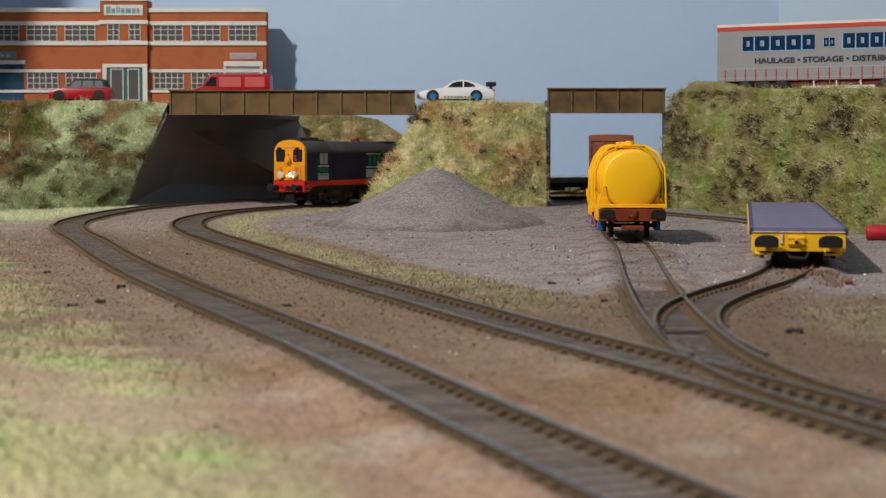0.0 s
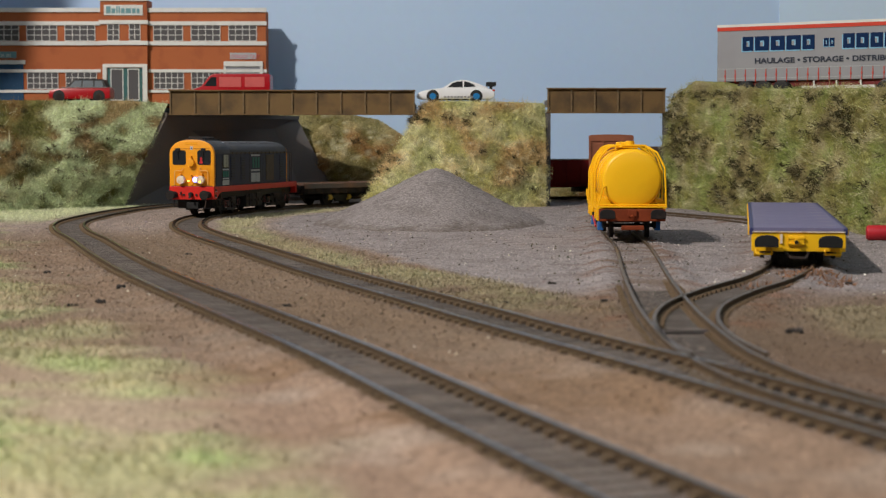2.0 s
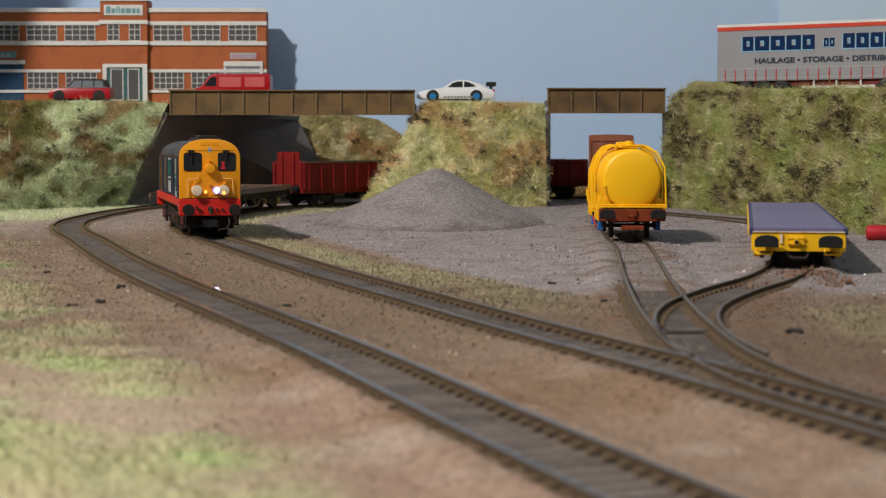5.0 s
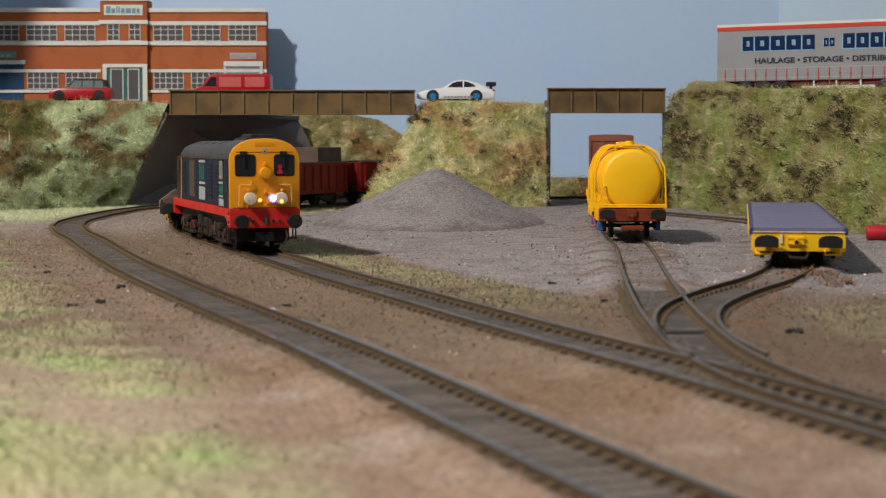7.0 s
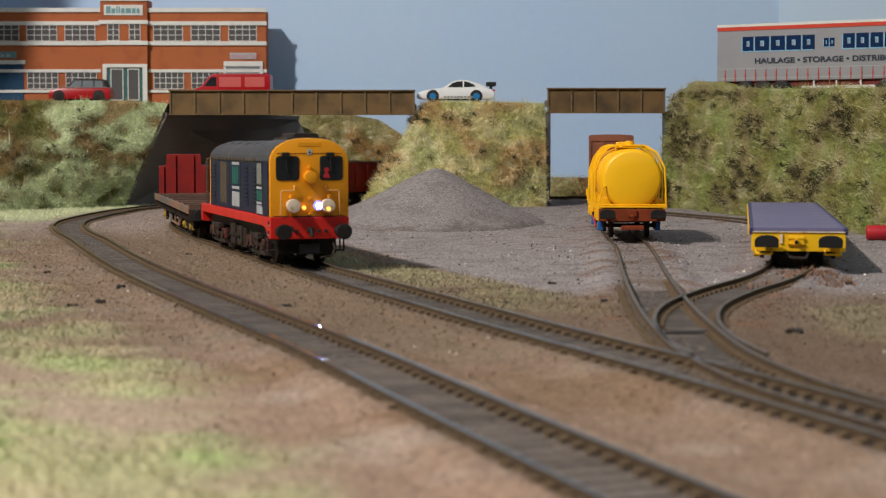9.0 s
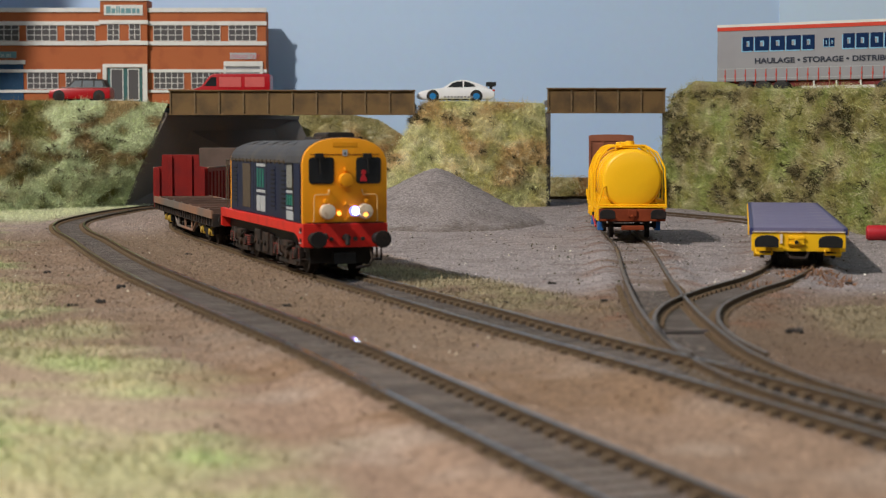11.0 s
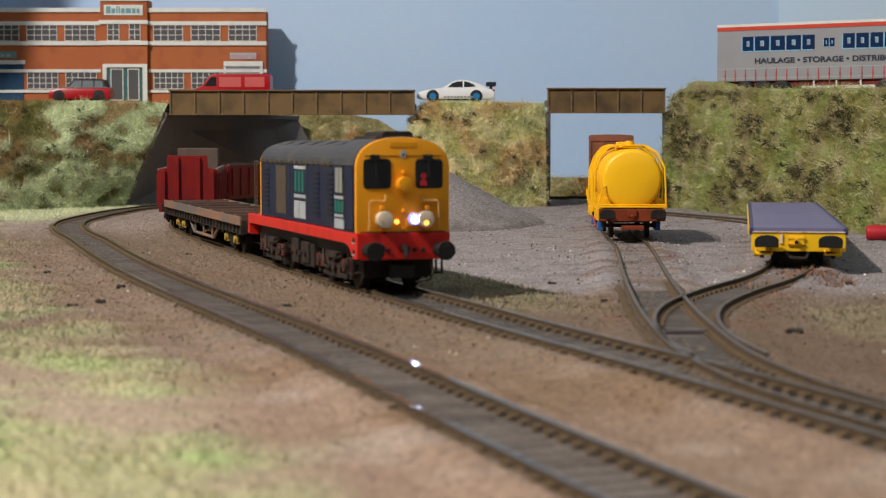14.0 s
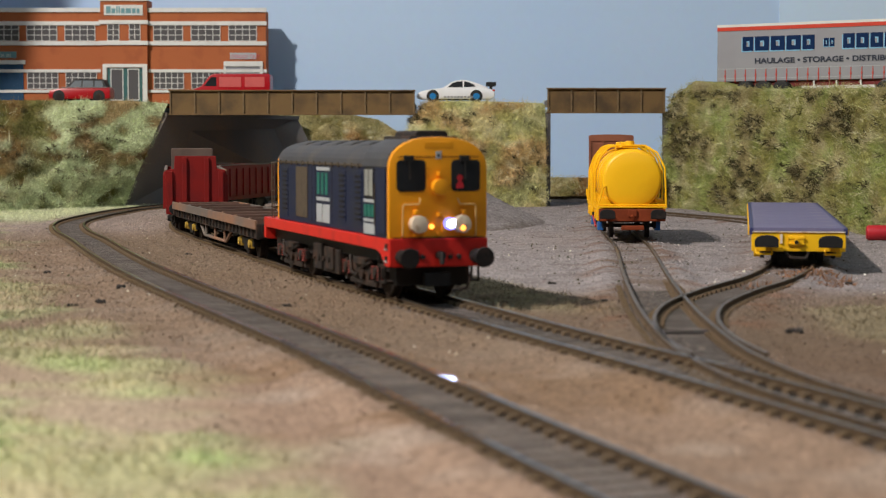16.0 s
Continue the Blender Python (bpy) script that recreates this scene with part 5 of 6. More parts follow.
def parked_flat(x, y, rz, half):
    thing = tagged(empty("flat_wagon", pose(x * MM, y * MM, 0, 0, 0, rz)), "flat wagon with slate-blue deck and yellow ends parked on the spur", "railway wagon")
    L, W = half, 18.4
    n = 9
    seams = [-L + 2 * L * k / n for k in range(n + 1)]
    panel = None
    for a in seams[:-1]:
        if panel is None:
            panel = part("deck_panel", box(B(), 0.15, 2 * L / n - 0.15, -W + 0.8, W - 0.8, 13.6, 15.0, 0.15), M_DECK, thing)
            panel.matrix_basis = pose(a * MM, 0, 0)
        else:
            again(panel, "deck_panel", pose(a * MM, 0, 0), thing)
    for s in (-1, 1):
        part("deck_edge", box(B(), -L, L, s * W - 0.8, s * W + 0.8, 12.2, 14.9, 0.2), M_DECKEDGE, thing, "dark blue deck edge")
        ring = None
        for k in range(18):
            xa = -L + 6 + k * (2 * L - 12) / 17
            if ring is None:
                ring = part("lashing_ring", box(B(), -1.0, 1.0, -0.6, 0.6, 11.8, 14.2, 0.3), M_ENDYEL, thing)
                ring.matrix_basis = pose(xa * MM, s * (W + 0.8) * MM, 0)
            else:
                again(ring, "lashing_ring", pose(xa * MM, s * (W + 0.8) * MM, 0), thing)
        part("solebar", box(B(), -L + 2, L - 2, s * 15.4 - 0.8, s * 15.4 + 0.8, 7.4, 12.2), M_BLACK, thing)
    for e in (-1, 1):
        part("end_plate", box(B(), e * (L - 2), e * L, -W, W, 5.6, 13.4, 0.3), M_ENDYEL, thing, "bright yellow wagon end")
        part("end_lip", box(B(), e * (L - 1), e * (L + 0.5), -W + 0.4, W - 0.2, 13.1, 13.55, 0.15), M_LENS, thing, "pale worn top edge")
        plate = cyl(box(B(), e * (L - 0.2), e * (L + 0.8), -4.0, 2.4, 7.6, 12.0, 0.6), (e * L, -0.8, 9.8), (e * (L + 2.4), -0.8, 9.8), 1.0, n=10)
        for z in (8.7, 10.9):
            box(plate, e * (L + 0.6), e * (L + 1.1), -4.2, 2.6, z - 0.25, z + 0.25)
        part("coupling_plate", plate, M_ENDYEL, thing)
        part("hook", cyl(B(), (e * L, -0.8, 9.8), (e * (L + 3.4), -0.8, 9.3), 0.8, n=8), M_SOOT, thing)
        part("label_clip", box(B(), e * L, e * (L + 0.7), -7.2, -6.2, 8.8, 12.6), M_LENS, thing)
        for s in (-1, 1):
            step = tube(B(), [(e * (L + 0.2), s * 16.4, 6.4), (e * (L + 1.6), s * 16.4, 4.6), (e * (L + 1.6), s * 10.4, 4.6), (e * (L + 0.2), s * 10.4, 6.4)], 0.45)
            part("shunter_step", step, M_ENDYEL, thing)
        pipe = tube(B(), [(e * (L - 1), 4, 5.6), (e * (L + 1), 3, 3.0), (e * (L + 1), -3, 3.2), (e * (L - 1), -5, 5.4)], 0.6)
        part("brake_pipe", pipe, M_SOOT, thing)
    make_buffers(thing, L, 9.8, 12.4, 4.6, 3.0, M_BLACK, oval=4.6)
    part("underframe", box(B(), -L + 3, L - 3, -8, 8, 5.0, 12.2), M_BLACK, thing)
    for e in (1, -1):
        for d in (-9, 9):
            xa = e * (L - 26) + d
            w = cyl(B(), (xa, -13, 4.6), (xa, 13, 4.6), 1.0, n=8)
            for s in (-1, 1):
                cyl(w, (xa, s * 8.0, 4.6), (xa, s * 10.2, 4.6), 4.6, n=24, bevel=0.2)
            part("wheelset", w, M_SOOT, thing)
        for s in (-1, 1):
            part("bogie_side", box(B(), e * (L - 26) - 15, e * (L - 26) + 15, s * 13.2, s * 15.0, 2.2, 6.4, 0.4), M_BLACK, thing)
            part("axlebox", cyl(B(), (e * (L - 17), s * 14.8, 4), (e * (L - 17), s * 17.4, 4), 1.7, n=12), M_ENDYEL, thing)
    return thing


parked_flat(166.3, 837, -99.8, 148)


def box_van(x, y, rz):
    thing = tagged(empty("box_van", pose(x * MM, y * MM, 0, 0, 0, rz)), "red-brown covered van standing behind the tank wagon", "railway wagon")
    L, W = 40, 16.2
    part("body", box(B(), -L, L, -W, W, 12, 50, 0.3), M_VANBROWN, thing)
    part("roof", prism(B(), arch(W + 0.8, 53.6, 54.8, 49.6), "x", -L - 0.8, L + 0.8, 0.2), M_VANBROWN, thing)
    for e in (-1, 1):
        for yy in (-16, -6, 6, 16):
            part("end_post", box(B(), e * L - 0.3, e * L + 1.1 * e, yy - 0.9, yy + 0.9, 10, 50), M_VANBROWN, thing)
        part("headstock", box(B(), e * (L - 1), e * (L + 1.2), -W, W, 9, 13), M_BLACK, thing)
    make_buffers(thing, L + 1, 12.6, 11.6, 5.6, 3.0, M_BLACK)
    part("underframe", box(B(), -L + 2, L - 2, -14, 14, 7, 12), M_BLACK, thing)
    for xa in (-22, 22):
        w = cyl(B(), (xa, -12, 6.3), (xa, 12, 6.3), 1.0, n=8)
        for s in (-1, 1):
            cyl(w, (xa, s * 8.0, 6.3), (xa, s * 10.2, 6.3), 6.3, n=24)
        part("wheelset", w, M_SOOT, thing)
    return thing


box_van(131.5, 1370, -95)


# ---- the factory ----
def factory():
    y, x1, z0 = 1617.0, -163.4, 82.0
    S = 1617 / 3085.0
    def X(px):
        return (px - 784) * S
    def Z(py):
        return 48.97 + (251.8 - py) * S
    thing = tagged(empty("factory", pose(0, y * MM, 0)), "two-storey orange brick factory with white bands and grid windows", "factory")
    x0 = X(-150)
    part("wall", box(B(), x0, x1, 0, 24, z0 - 1, Z(22)), M_BRICK, thing)
    tower = part("entrance_tower", box(B(), X(183), X(265), -5, 24, z0 - 1, Z(3)), M_BRICK, thing)
    def band(a, b, ya, yb, d0, d1, name="band"):
        return part(name, box(B(), X(a), X(b), d0, d1, Z(yb), Z(ya), 0.2), M_STONE, thing)
    for a, b, o in ((-150, 182.6, 0), (265.4, 474, 0)):
        for ya, yb in ((16.5, 24), (40, 47), (75, 82), (124, 129.5), (160, 165)):
            band(a, b, ya, yb, -1.6, -0.02)
    for ya, yb in ((-0.5, 5), (38.5, 45.5), (74.5, 82)):
        band(181, 267, ya, yb, -6.6, -5.02)
    def window(a, b, ya, yb, cols, rows, d=0.0, name="window"):
        w = part(name, box(B(), X(a), X(b), d - 0.5, d - 0.02, Z(yb), Z(ya)), M_PANE, thing)
        fr = B()
        t = 0.55
        for k in range(cols + 1):
            xx = X(a) + (X(b) - X(a)) * k / cols
            box(fr, xx - t / 2, xx + t / 2, d - 1.0, d - 0.45, Z(yb), Z(ya))
        for k in range(rows + 1):
            zz = Z(yb) + (Z(ya) - Z(yb)) * k / rows
            box(fr, X(a), X(b), d - 1.02, d - 0.47, zz - t / 2, zz + t / 2)
        part("window_frame", fr, M_STONE, w, "white glazing bars")
        return w
    for a, b in ((-84, -30), (-14, 38), (52, 105), (119, 172), (275, 326), (341, 392), (407, 456)):
        window(a, b, 44, 74, 4, 3)
    for a, b in ((-84, -30), (52, 106), (120, 174), (275, 327), (341, 392)):
        window(a, b, 129, 158, 5, 3)
    for a, b in ((196, 216), (234, 253)):
        window(a, b, 45, 74, 2, 3, -5.0)
    sur = box(B(), X(187), X(194), -7.2, -5.02, z0 - 1, Z(116))
    box(sur, X(257), X(265), -7.2, -5.02, z0 - 1, Z(116))
    box(sur, X(187), X(265), -7.4, -5.02, Z(121), Z(115))
    part("door_surround", sur, M_STONE, thing, "white stone door surround")
    door = part("door", box(B(), X(195), X(256), -5.6, -5.02, z0 - 1, Z(122)), M_DOORGREEN, thing, "dark green double door with tall panes")
    for a, b in ((201, 222), (231, 250)):
        part("pane", box(B(), X(a), X(b), -5.9, -5.55, Z(177), Z(124)), M_PANE, door)
        fr = B()
        for c in (a, b):
            box(fr, X(c) - 0.4, X(c) + 0.4, -6.2, -5.6, Z(178), Z(124))
        for zz in (178, 124):
            box(fr, X(a), X(b), -6.21, -5.61, Z(zz) - 0.4, Z(zz) + 0.4)
        part("door_frame", fr, M_STONE, door)
    sign = part("sign_board", box(B(), X(190), X(258), -6.0, -5.02, Z(30), Z(12), 0.2), M_STONE, thing, "white sign board with teal lettering")
    widths = (8, 6.5, 2.6, 2.6, 6.5, 9.5, 6.5, 5)
    px = 194.0
    for k, w in enumerate(widths):
        part("letter_bar", box(B(), X(px), X(px + w), -6.3, -5.98, Z(26.5), Z(14.5 if k in (0, 2, 3) else 18)), M_SIGNTEAL, sign)
        px += w + 1.6
    part("sign", box(B(), X(409), X(455), -0.7, -0.02, Z(106), Z(95)), M_WHITE, thing)
    words("GOODS OUT", 4.5, M_SIGNPINK, thing, pose(X(410.5) * MM, -0.0008, Z(104.5) * MM, 90, 0, 0))
    part("sign", box(B(), X(-22), X(33), -0.7, -0.02, Z(104), Z(93)), M_SIGNTEAL, thing)
    words("GOODS IN", 4.6, M_STONE, thing, pose(X(-19) * MM, -0.0008, Z(102.5) * MM, 90, 0, 0))
    part("roller_shutter", box(B(), X(402), X(462), -0.8, -0.02, z0 - 1, Z(112)), M_CURTAIN, thing, "grey roller shutter")
    br = box(B(), X(398), X(467), -2.2, -0.02, Z(119), Z(110), 0.2)
    box(br, X(398), X(402), -2.0, -0.02, z0 - 1, Z(119))
    box(br, X(462), X(467), -2.0, -0.02, z0 - 1, Z(119))
    part("shutter_surround", br, M_STONE, thing)
    shutter = part("roller_door", box(B(), X(-70), X(45), -0.8, -0.02, z0 - 1, Z(114)), M_SHUTTER, thing, "blue roller door")
    sl = B()
    for k in range(14):
        zz = z0 + 1 + k * 2.6
        box(sl, X(-70), X(45), -1.1, -0.75, zz, zz + 1.6)
    part("slat", sl, M_SHUTTER, shutter)
    part("lintel", box(B(), X(-75), X(49), -2.2, -0.02, Z(115), Z(108), 0.2), M_STONE, thing)
    return thing


factory()


# ---- road vehicles ----
def wheel(parent, x, y, r, w, rim_mat):
    s = 1 if y > 0 else -1
    t = part("wheel", cyl(B(), (x, y, r), (x, y - s * w, r), r, n=24, bevel=0.35), M_TYRE, parent, smooth=True)
    rim = cyl(B(), (x, y + s * 0.05, r), (x, y - s * 0.5, r), r * 0.58, n=20)
    for k in range(5):
        a = k * 1.2566
        tube(rim, [(x, y + s * 0.15, r), (x + math.cos(a) * r * 0.6, y + s * 0.15, r + math.sin(a) * r * 0.6)], 0.35)
    part("rim", rim, rim_mat, t)


def lean_in(bm, belt, top, amount):
    """Leans the sides above the belt line inwards."""
    for v in bm.verts:
        if v.co.z > belt:
            v.co.y *= 1 - amount * (v.co.z - belt) / (top - belt)
    return bm


def road_car(name, label, m, L, W, lower, cabin, panes, paint, rim_mat, wheels, roof_mat=None, pane_mat=None):
    """A small die-cast car: a lower body and a tapering cabin from their side outlines, panes, lamps and wheels."""
    thing = tagged(empty(name, m), label, "car")
    belt, top, half = min(p[1] for p in cabin), max(p[1] for p in cabin), W / 2 - 1.3
    part("body", lean_in(prism(B(), lower, "y", -W / 2, W / 2, 1.3), 6.0, 14.0, 0.09), paint, thing, smooth=True)
    part("cabin", lean_in(prism(B(), cabin, "y", -half, half, 0.8), belt, top, 0.3), roof_mat or paint, thing, smooth=True)
    for p in panes:
        for s in (-1, 1):
            y = s * half
            edge = lean_in(prism(B(), [(a + (a > 3) * 0.35 - (a <= 3) * 0.35, c + (c > belt + 2) * 0.4 - 0.15) for a, c in p], "y", min(y - s * 0.4, y + s * 0.1), max(y - s * 0.4, y + s * 0.1)), belt, top, 0.3)
            seal = part("window_seal", edge, M_BLACK, thing)
            part("pane", lean_in(prism(B(), p, "y", min(y - s * 0.3, y + s * 0.22), max(y - s * 0.3, y + s * 0.22)), belt, top, 0.3), pane_mat or M_GLASS, seal)
    front, back, r = wheels
    for xa in (front, back):
        for s in (-1, 1):
            part("wheel_arch", cyl(B(), (xa, s * (W / 2 - 1.6), r + 0.2), (xa, s * (W / 2 + 0.06), r + 0.2), r + 0.5, n=24), M_BLACK, thing)
            wheel(thing, xa, s * (W / 2 + 0.15), r, 3, rim_mat)
    part("underbody", box(B(), front - 2, back + 2, -W / 2 + 2, W / 2 - 2, 1.6, 4), M_BLACK, thing)
    return thing


car = road_car("sports_car", "white sports car with rear wing and blue wheels", pose(10.3 * MM, 1.418, 0.0812),
               63, 24,
               [(-31.5, 3.2), (-31.3, 6.0), (-28, 8.6), (-20, 10.2), (-10, 11.4), (8, 11.6), (22, 11.4), (29, 10.2), (31.3, 7.6), (31.4, 3.6), (27, 2.4), (-27, 2.2)],
               [(-11.5, 10.6), (-4, 15.6), (0, 17.2), (5, 17.8), (10, 17.4), (18, 14.9), (26, 11.4), (26, 10.4)],
               [[(-6.6, 11.9), (-2.6, 14.8), (0.8, 16.1), (5.2, 16.5), (5.2, 11.9)], [(6.6, 11.9), (6.6, 16.4), (9.4, 16.0), (14.6, 13.6), (15.4, 12.4)]],
               M_CARWHITE, M_RIMBLUE, (-18.5, 16.5, 4.5), pane_mat=M_GLASS)
wing = box(B(), 25, 32, -10.5, 10.5, 14.2, 15.2, 0.3)
for s_ in (-1, 1):
    box(wing, 27.5, 29.5, s_ * 7 - 0.4, s_ * 7 + 0.4, 10.4, 14.4)
    box(wing, 24.6, 32.4, s_ * 10.5 - 0.3, s_ * 10.5 + 0.3, 13, 16)
part("rear_wing", wing, M_BLACK, car, "black rear wing")
for k_ in range(9):
    part("side_mark", box(B(), -9.5 + k_ * 2.7, -7.7 + k_ * 2.7, -12.2, -11.7, 3.3, 4.7), M_RIM, car, "pale blue side marking")
for s_ in (-1, 1):
    part("tail_lamp", box(B(), 29.4, 31.4, s_ * 9 - 2.4, s_ * 9 + 3.2 * (s_ > 0) + 0.2, 8.6, 10.0, 0.2), M_STRIPE, car)

mini = road_car("small_car", "small red car with black roof parked by the factory", pose(-322.5 * MM, 1.562, 0.0845),
                55, 23,
                [(-27.2, 3.2), (-27.4, 8), (-25.5, 10.6), (-16, 12.2), (-9, 13.0), (25.4, 13.2), (27.2, 11), (27.4, 4), (25, 2.6), (-25, 2.6)],
                [(-12, 12.6), (-5.5, 19.6), (-3, 20.4), (21, 20.2), (24.6, 12.6)],
                [[(-9.0, 13.2), (-4.4, 18.9), (1.6, 18.9), (1.6, 13.2)], [(2.8, 13.2), (2.8, 18.9), (12, 18.9), (12.4, 13.2)], [(13.6, 13.2), (13.4, 18.9), (19.6, 18.7), (21.6, 13.2)]],
                M_CARRED, M_SOOT, (-18.0, 17.6, 4.9), M_BLACK, M_CARPANE)
part("chrome_strip", box(B(), -16, 25, -11.7, -11.3, 12.7, 13.2), M_RIM, mini)
for s_ in (-1, 1):
    part("headlamp", cyl(B(), (-26.6, s_ * 8, 9.2), (-25.4, s_ * 8, 9.4), 1.7, n=14), M_LENS, mini)


def delivery_van():
    thing = tagged(empty("delivery_van", pose(-176 * MM, 1.47, 0.0803)), "red delivery van on the road behind the bridge parapet", "van")
    W = 26
    part("body", prism(B(), [(-34, 3.4), (-34.4, 9), (-31, 13), (-25, 15.2), (-18, 24), (-15, 25.4), (31, 25.4), (32, 24), (32, 3.4)], "y", -W / 2, W / 2, 0.8), M_CARRED, thing, smooth=True)
    for a, b in ((-10.5, 8), (11, 27.5)):
        part("side_panel", box(B(), a, b, -W / 2 - 0.12, -W / 2 + 0.3, 14.5, 22.8, 0.1), M_VANPANE, thing, "paler pink-red side pane")
        part("side_panel_edge", box(B(), a - 0.5, b + 0.5, -W / 2 - 0.06, -W / 2 + 0.2, 13.5, 23.1), M_CARRED, thing)
    for s in (-1, 1):
        y = s * W / 2
        part("pane", prism(B(), [(-23, 15.2), (-17, 22.6), (-12.6, 22.6), (-12.6, 15.2)], "y", min(y - s * 0.3, y + s * 0.12), max(y - s * 0.3, y + s * 0.12)), M_GLASS, thing)
        for xa in (-22, 20):
            wheel(thing, xa, s * (W / 2 + 0.1), 4.8, 3, M_RIM)
    part("windscreen", prism(B(), [(-25.4, 15.4), (-25.0, 15.2), (-18.6, 23.2), (-19.2, 23.4)], "y", -W / 2 + 2, W / 2 - 2), M_GLASS, thing)
    return thing


delivery_van()


def lorry():
    """The curtain-sided trailer and the tail of its tractor on the bank."""
    ax, ay = 216.0, 1380.0
    bx, by = 331.0, 1304.0
    ang = math.degrees(math.atan2(by - ay, bx - ax))
    thing = tagged(empty("curtain_trailer", pose(ax * MM, ay * MM, 0, 0, 0, ang)), "grey curtain-sided lorry trailer with blue lettering and red roof stripe", "lorry trailer")
    L, W, z0, z1 = 206.0, 32.0, 96.4, 140.2
    part("body", box(B(), 0, L, 0, W, z0, z1, 0.4), M_CURTAIN, thing)
    part("roof_edge", box(B(), -0.3, L, -0.4, W, z1 - 1.6, z1 + 0.5, 0.2), M_STONE, thing, "white roof edge")
    part("stripe", box(B(), 0, L, -0.5, 0.2, z1 - 4.4, z1 - 1.6), M_STRIPE, thing, "red stripe along the top")
    strap = None
    for k in range(23):
        xx = 7 + k * 8.55
        if strap is None:
            strap = part("strap", box(box(B(), -0.26, 0.26, -0.5, 0.2, z0 - 0.8, z0 + 9.2), -0.5, 0.5, -0.7, 0.2, z0 + 3.6, z0 + 5.4), M_STRIPE, thing, "red curtain strap")
            strap.matrix_basis = pose(xx * MM, 0, 0)
        else:
            again(strap, "strap", pose(xx * MM, 0, 0), thing)
    for zz in (z0 + 2, z0 + 9.6):
        part("seam", box(B(), 0, L, -0.12, 0.1, zz, zz + 0.4), M_WHITE, thing)
    part("chassis", box(B(), 6, L - 4, 3, W - 3, z0 - 4.4, z0 - 0.4), M_CHASSIS, thing, "dark red chassis")
    guard = box(B(), 70, 128, 0.4, 1.4, z0 - 7.2, z0 - 4.4, 0.2)
    for xx in (80, 98, 117):
        box(guard, xx - 0.6, xx + 0.6, 0.5, 1.2, z0 - 5, z0 - 0.4)
    part("side_guard", guard, M_STONE, thing, "white side guard")
    for xx in (26, 41, 56):
        for s in (-1, 1):
            wheel(thing, xx, W / 2 + s * (W / 2 - 1), 6.6, 8, M_RIM)
    for c in thing.children:
        if c.name.startswith("wheel"):
            c.location.z = (z0 - 13.4) * MM
    cabp = tagged(empty("lorry_tractor", pose(ax * MM, ay * MM, 0, 0, 0, ang)), "pale grey lorry tractor coupled to the trailer", "lorry")
    part("chassis", box(B(), L - 60, L + 30, 8, W - 8, z0 - 8, z0 - 5), M_CHASSIS, cabp)
    part("mudguard", cyl(B(), (L - 68, 1, z0 - 8), (L - 68, W - 1, z0 - 8), 8.2, n=24), M_CURTAIN, cabp)
    part("cab", box(B(), L + 4, L + 32, 1, W - 1, z0 - 6, z1 - 4, 1.5), M_CURTAIN, cabp)
    for xx in (L - 68, L + 14):
        for s in (-1, 1):
            wheel(cabp, xx, W / 2 + s * (W / 2 - 0.6), 6.6, 8, M_RIM)
    for c in cabp.children:
        if c.name.startswith("wheel"):
            c.location.z = (z0 - 15.0) * MM
    def marks(x0, zb, size, widths, gap, material, proud, dx=0.0, dz=0.0):
        """A row of plain rounded blocks, each with a slot through it."""
        x = x0
        for w in widths:
            t = w * 0.36
            xa, za = x + dx, zb + dz
            bm = box(B(), xa, xa + t, -proud, 0, za, za + size, 0.12)
            box(bm, xa + w - t, xa + w, -proud, 0, za, za + size, 0.12)
            for zz in (za, za + size - size * 0.3):
                box(bm, xa + t * 0.5, xa + w - t * 0.5, -proud + 0.02, 0, zz, zz + size * 0.3)
            part("letter_block", bm, material, thing)
            x += w + gap
        return x
    for mat_, pr, dx, dz in ((M_SKYTXT, 0.3, -0.9, -0.9), (M_NAVYTXT, 0.42, 0, 0)):
        x = marks(21.5, z0 + 23.4, 11.0, [9.0, 11.7, 11.5, 11.7, 9.8], 1.35, mat_, pr, dx, dz)
        x = marks(x + 6, z0 + 25.0, 6.4, [3.8, 3.8], 0.8, mat_, pr, dx * 0.6, dz * 0.6)
        marks(x + 6, z0 + 23.4, 11.0, [9.0, 9.6, 9.6, 11.6, 9.6], 1.35, mat_, pr, dx, dz)
    words("HAULAGE \u2022 STORAGE \u2022 DISTRIBUTION", 5.7, M_SMALLTXT, thing, pose(31.6 * MM, -0.0005, (z0 + 13.6) * MM, 90, 0, 0) @ Matrix.Diagonal((1.29, 1, 1, 1)), bold=0.16)
    return thing


lorry()


# ---- small things ----
def drum(x, y, rz):
    z = ground_at(x, y) + 4.0
    thing = tagged(empty("drum", pose(x * MM, y * MM, z * MM, 0, 0, rz)), "red drum with a grey end lying by the bank", "drum")
    part("shell", cyl(B(), (-9, 0, 0), (1, 0, 0), 4.0, n=24, bevel=0.6), M_DRUM, thing, smooth=True)
    part("grey_band", cyl(B(), (1, 0, 0), (14, 0, 0), 3.9, n=24, bevel=0.4), M_DRUMGREY, thing, smooth=True)
    part("rim", cyl(B(), (-9.6, 0, 0), (-8.6, 0, 0), 3.4, n=24), M_DRUM, thing)


drum(231, 910, -8)


def point_lever():
    """Timber and fittings at the turnout."""
    for x, y, rz, lx in ((64, 468, 12, 8), (98, 478, 60, 1.4)):
        z = ground_at(x, y)
        tagged(part("timber_scrap", box(B(), -lx, lx, -0.9, 0.9, 0, 1.6, 0.3), M_SLEEPER), "dark timber scrap beside the point", "timber").matrix_basis = pose(x * MM, y * MM, z * MM, 0, 0, rz)


point_lever()


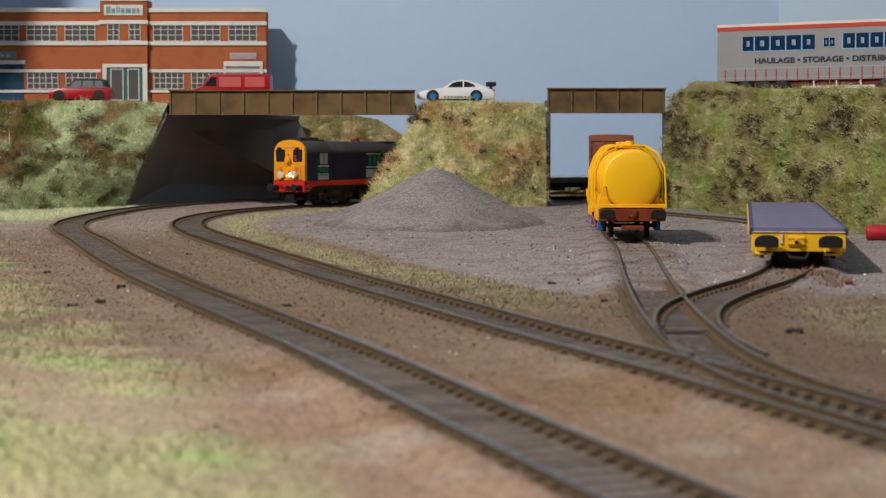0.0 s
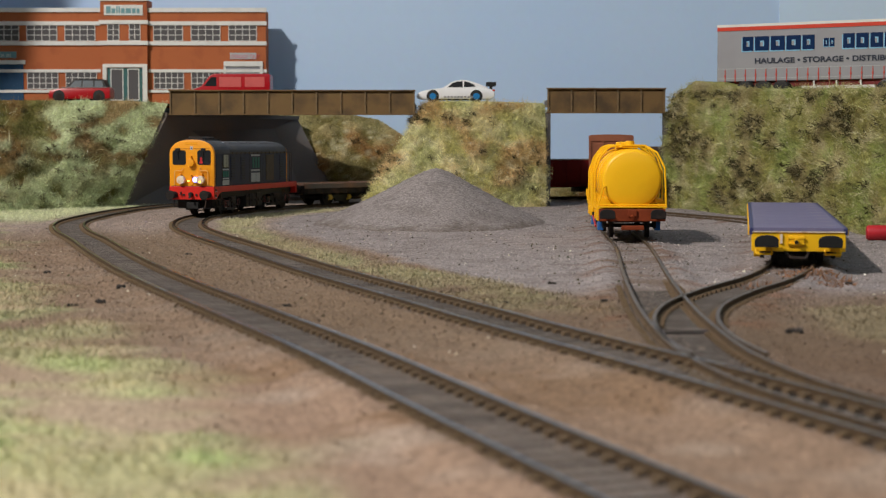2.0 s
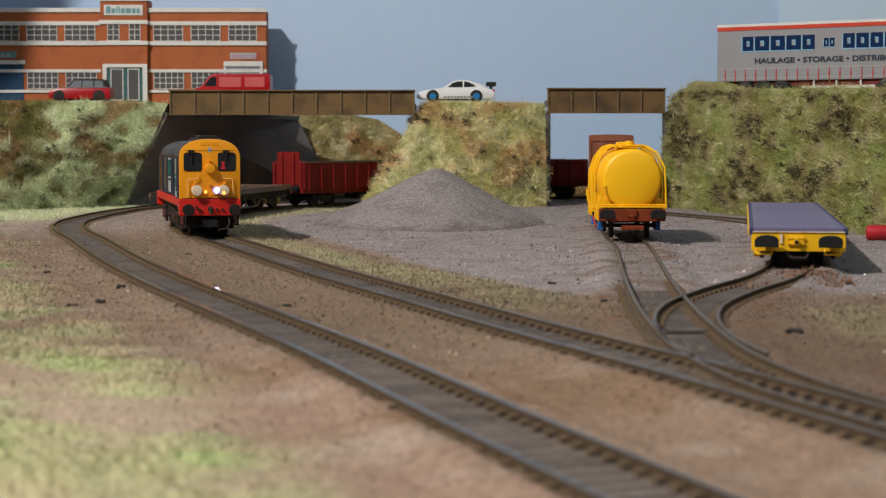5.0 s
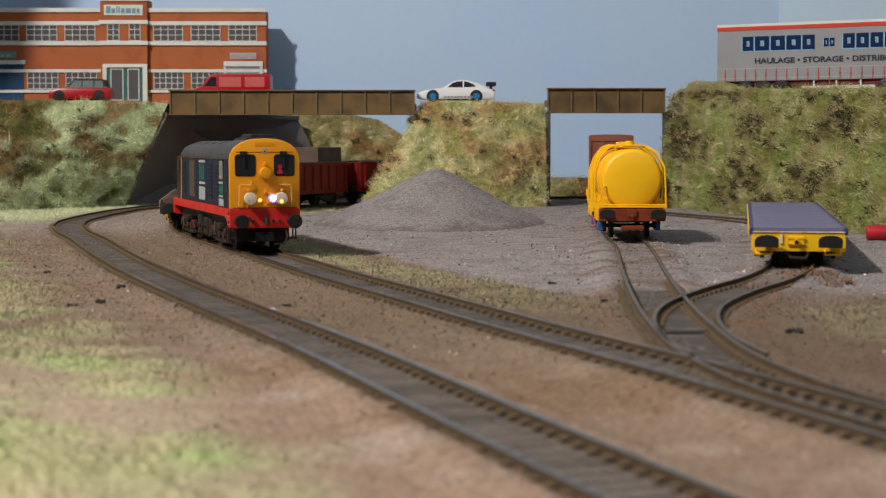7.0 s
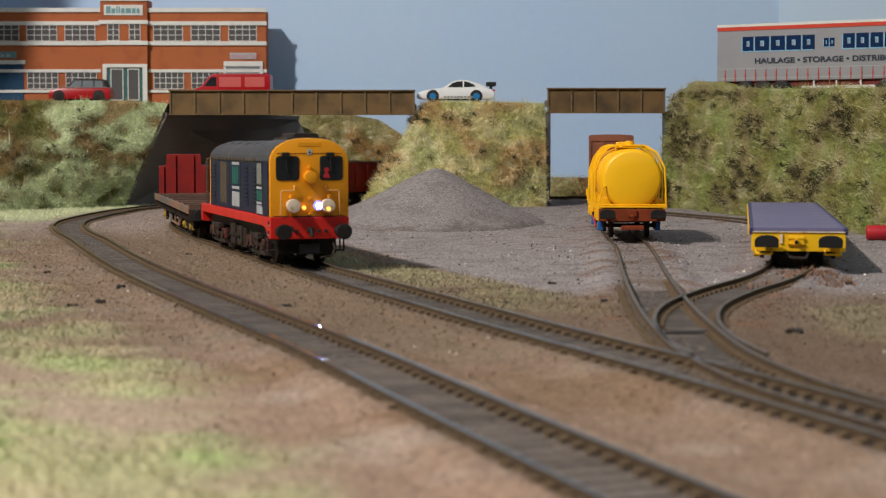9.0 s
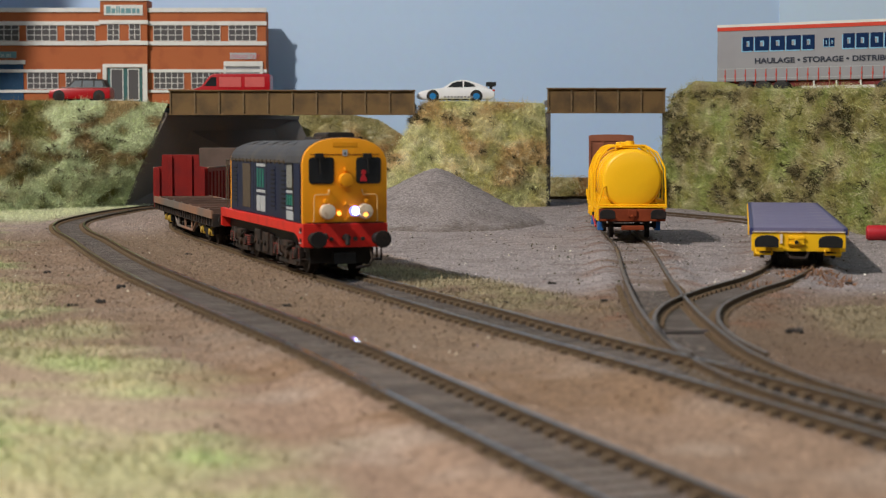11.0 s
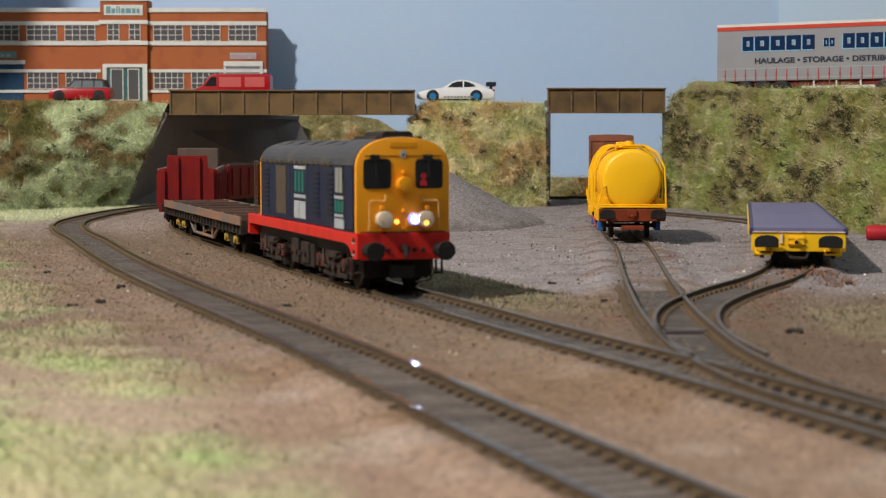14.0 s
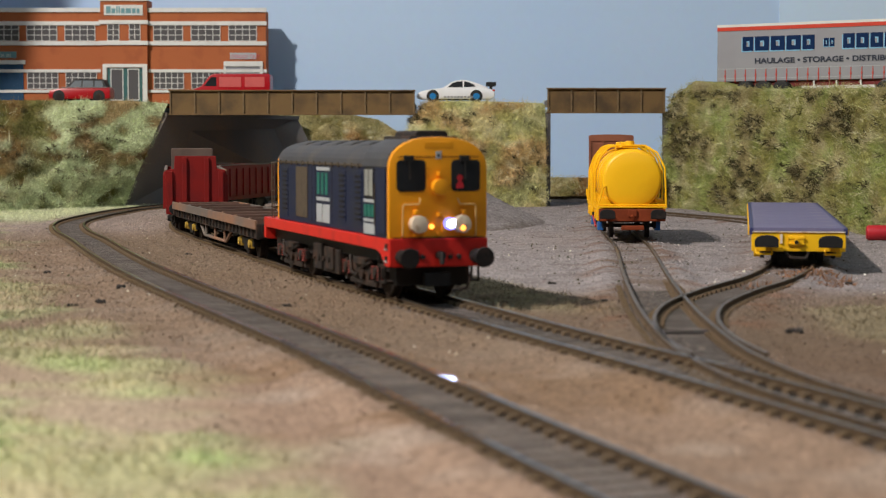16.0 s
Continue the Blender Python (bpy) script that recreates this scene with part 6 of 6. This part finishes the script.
def coal_lumps():
    """A few dark lumps lying about on the ballast."""
    for x, y, r in ((-114, 612, 2.0), (-112, 566, 1.6), (-97, 600, 1.8), (-118, 810, 1.5), (-120, 560, 1.2), (-50, 556, 1.2), (40, 640, 1.0), (96, 476, 1.6), (150, 640, 1.2), (20, 560, 1.0), (-160, 700, 1.3), (52, 560, 1.2)):
        bm = B()
        for k in range(7):
            t = bmesh.new()
            bmesh.ops.create_icosphere(t, subdivisions=2, radius=r * random.uniform(0.2, 0.5))
            for v in t.verts:
                v.co *= 1 + 0.6 * noise.noise(v.co * 2.2 + Vector((x, y, k)))
            t.transform(Matrix.Translation((random.gauss(0, 0.75) * r, random.gauss(0, 0.6) * r, random.uniform(-0.1, 0.2) * r)))
            join(bm, t)
        tagged(part("lump", bm, M_LUMP), "small dark lump lying on the ballast", "lump", "dark lumps on the ballast").matrix_basis = pose(x * MM, y * MM, (ground_at(x, y) + 0.25 * r) * MM, 0, 0, x * 7)


coal_lumps()


# ---- what moves ----
RUN = [-9.1, 86.3, 176.4, 265.2, 352.2, 434.4, 508.5, 572.0, 623.8, 664.6, 696.3, 722.1, 745.3, 768.5, 792.3, 814.2, 827.1]
START = main_s[np.argmin(np.hypot(main_x - 77, main_y - 1555))] + 260


def run_at(t):
    """How far the leading bogie has come along the main track, in millimetres."""
    i = min(int(t), 15)
    p = [RUN[max(i - 1, 0)] if i else 2 * RUN[0] - RUN[1], RUN[i], RUN[i + 1], RUN[i + 2] if i < 15 else RUN[16] + 4]
    f = t - i
    return START + 0.5 * (2 * p[1] + (p[2] - p[0]) * f + (2 * p[0] - 5 * p[1] + 4 * p[2] - p[3]) * f * f + (3 * p[1] - p[0] - 3 * p[2] + p[3]) * f ** 3)


def on_line(s):
    return Vector((np.interp(s, main_s, main_x), np.interp(s, main_s, main_y)))


def heading(s):
    d = on_line(s + 3) - on_line(s - 3)
    return math.degrees(math.atan2(d.y, d.x))


def motions():
    times = [k / 10 for k in range(161)]
    for thing, centre, half, wheel_r in TRAIN:
        rows, turns = [], {1: [], -1: []}
        for t in times:
            s = run_at(t) + 38 - centre
            a, b = on_line(s + half), on_line(s - half)
            m, ang = (a + b) / 2, math.degrees(math.atan2(a.y - b.y, a.x - b.x))
            rows.append((t, pose(m.x * MM, m.y * MM, 0, 0, 0, ang)))
            for e in (1, -1):
                turns[e].append((t, pose(e * half * MM, 0, 0, 0, 0, heading(s + e * half) - ang)))
        walk(thing, rows[::2])
        for bogie in [c for c in thing.children if c.name.startswith("bogie")]:
            e = 1 if bogie["end"] > 0 else -1
            walk(bogie, turns[e][::2])
            for ws in [c for c in bogie.children if c.name.startswith("wheelset")]:
                walk(ws, [(t, pose(ws["at"] * MM, 0, wheel_r * MM, 0, math.degrees((run_at(t) - START) / wheel_r), 0)) for t in times])


motions()
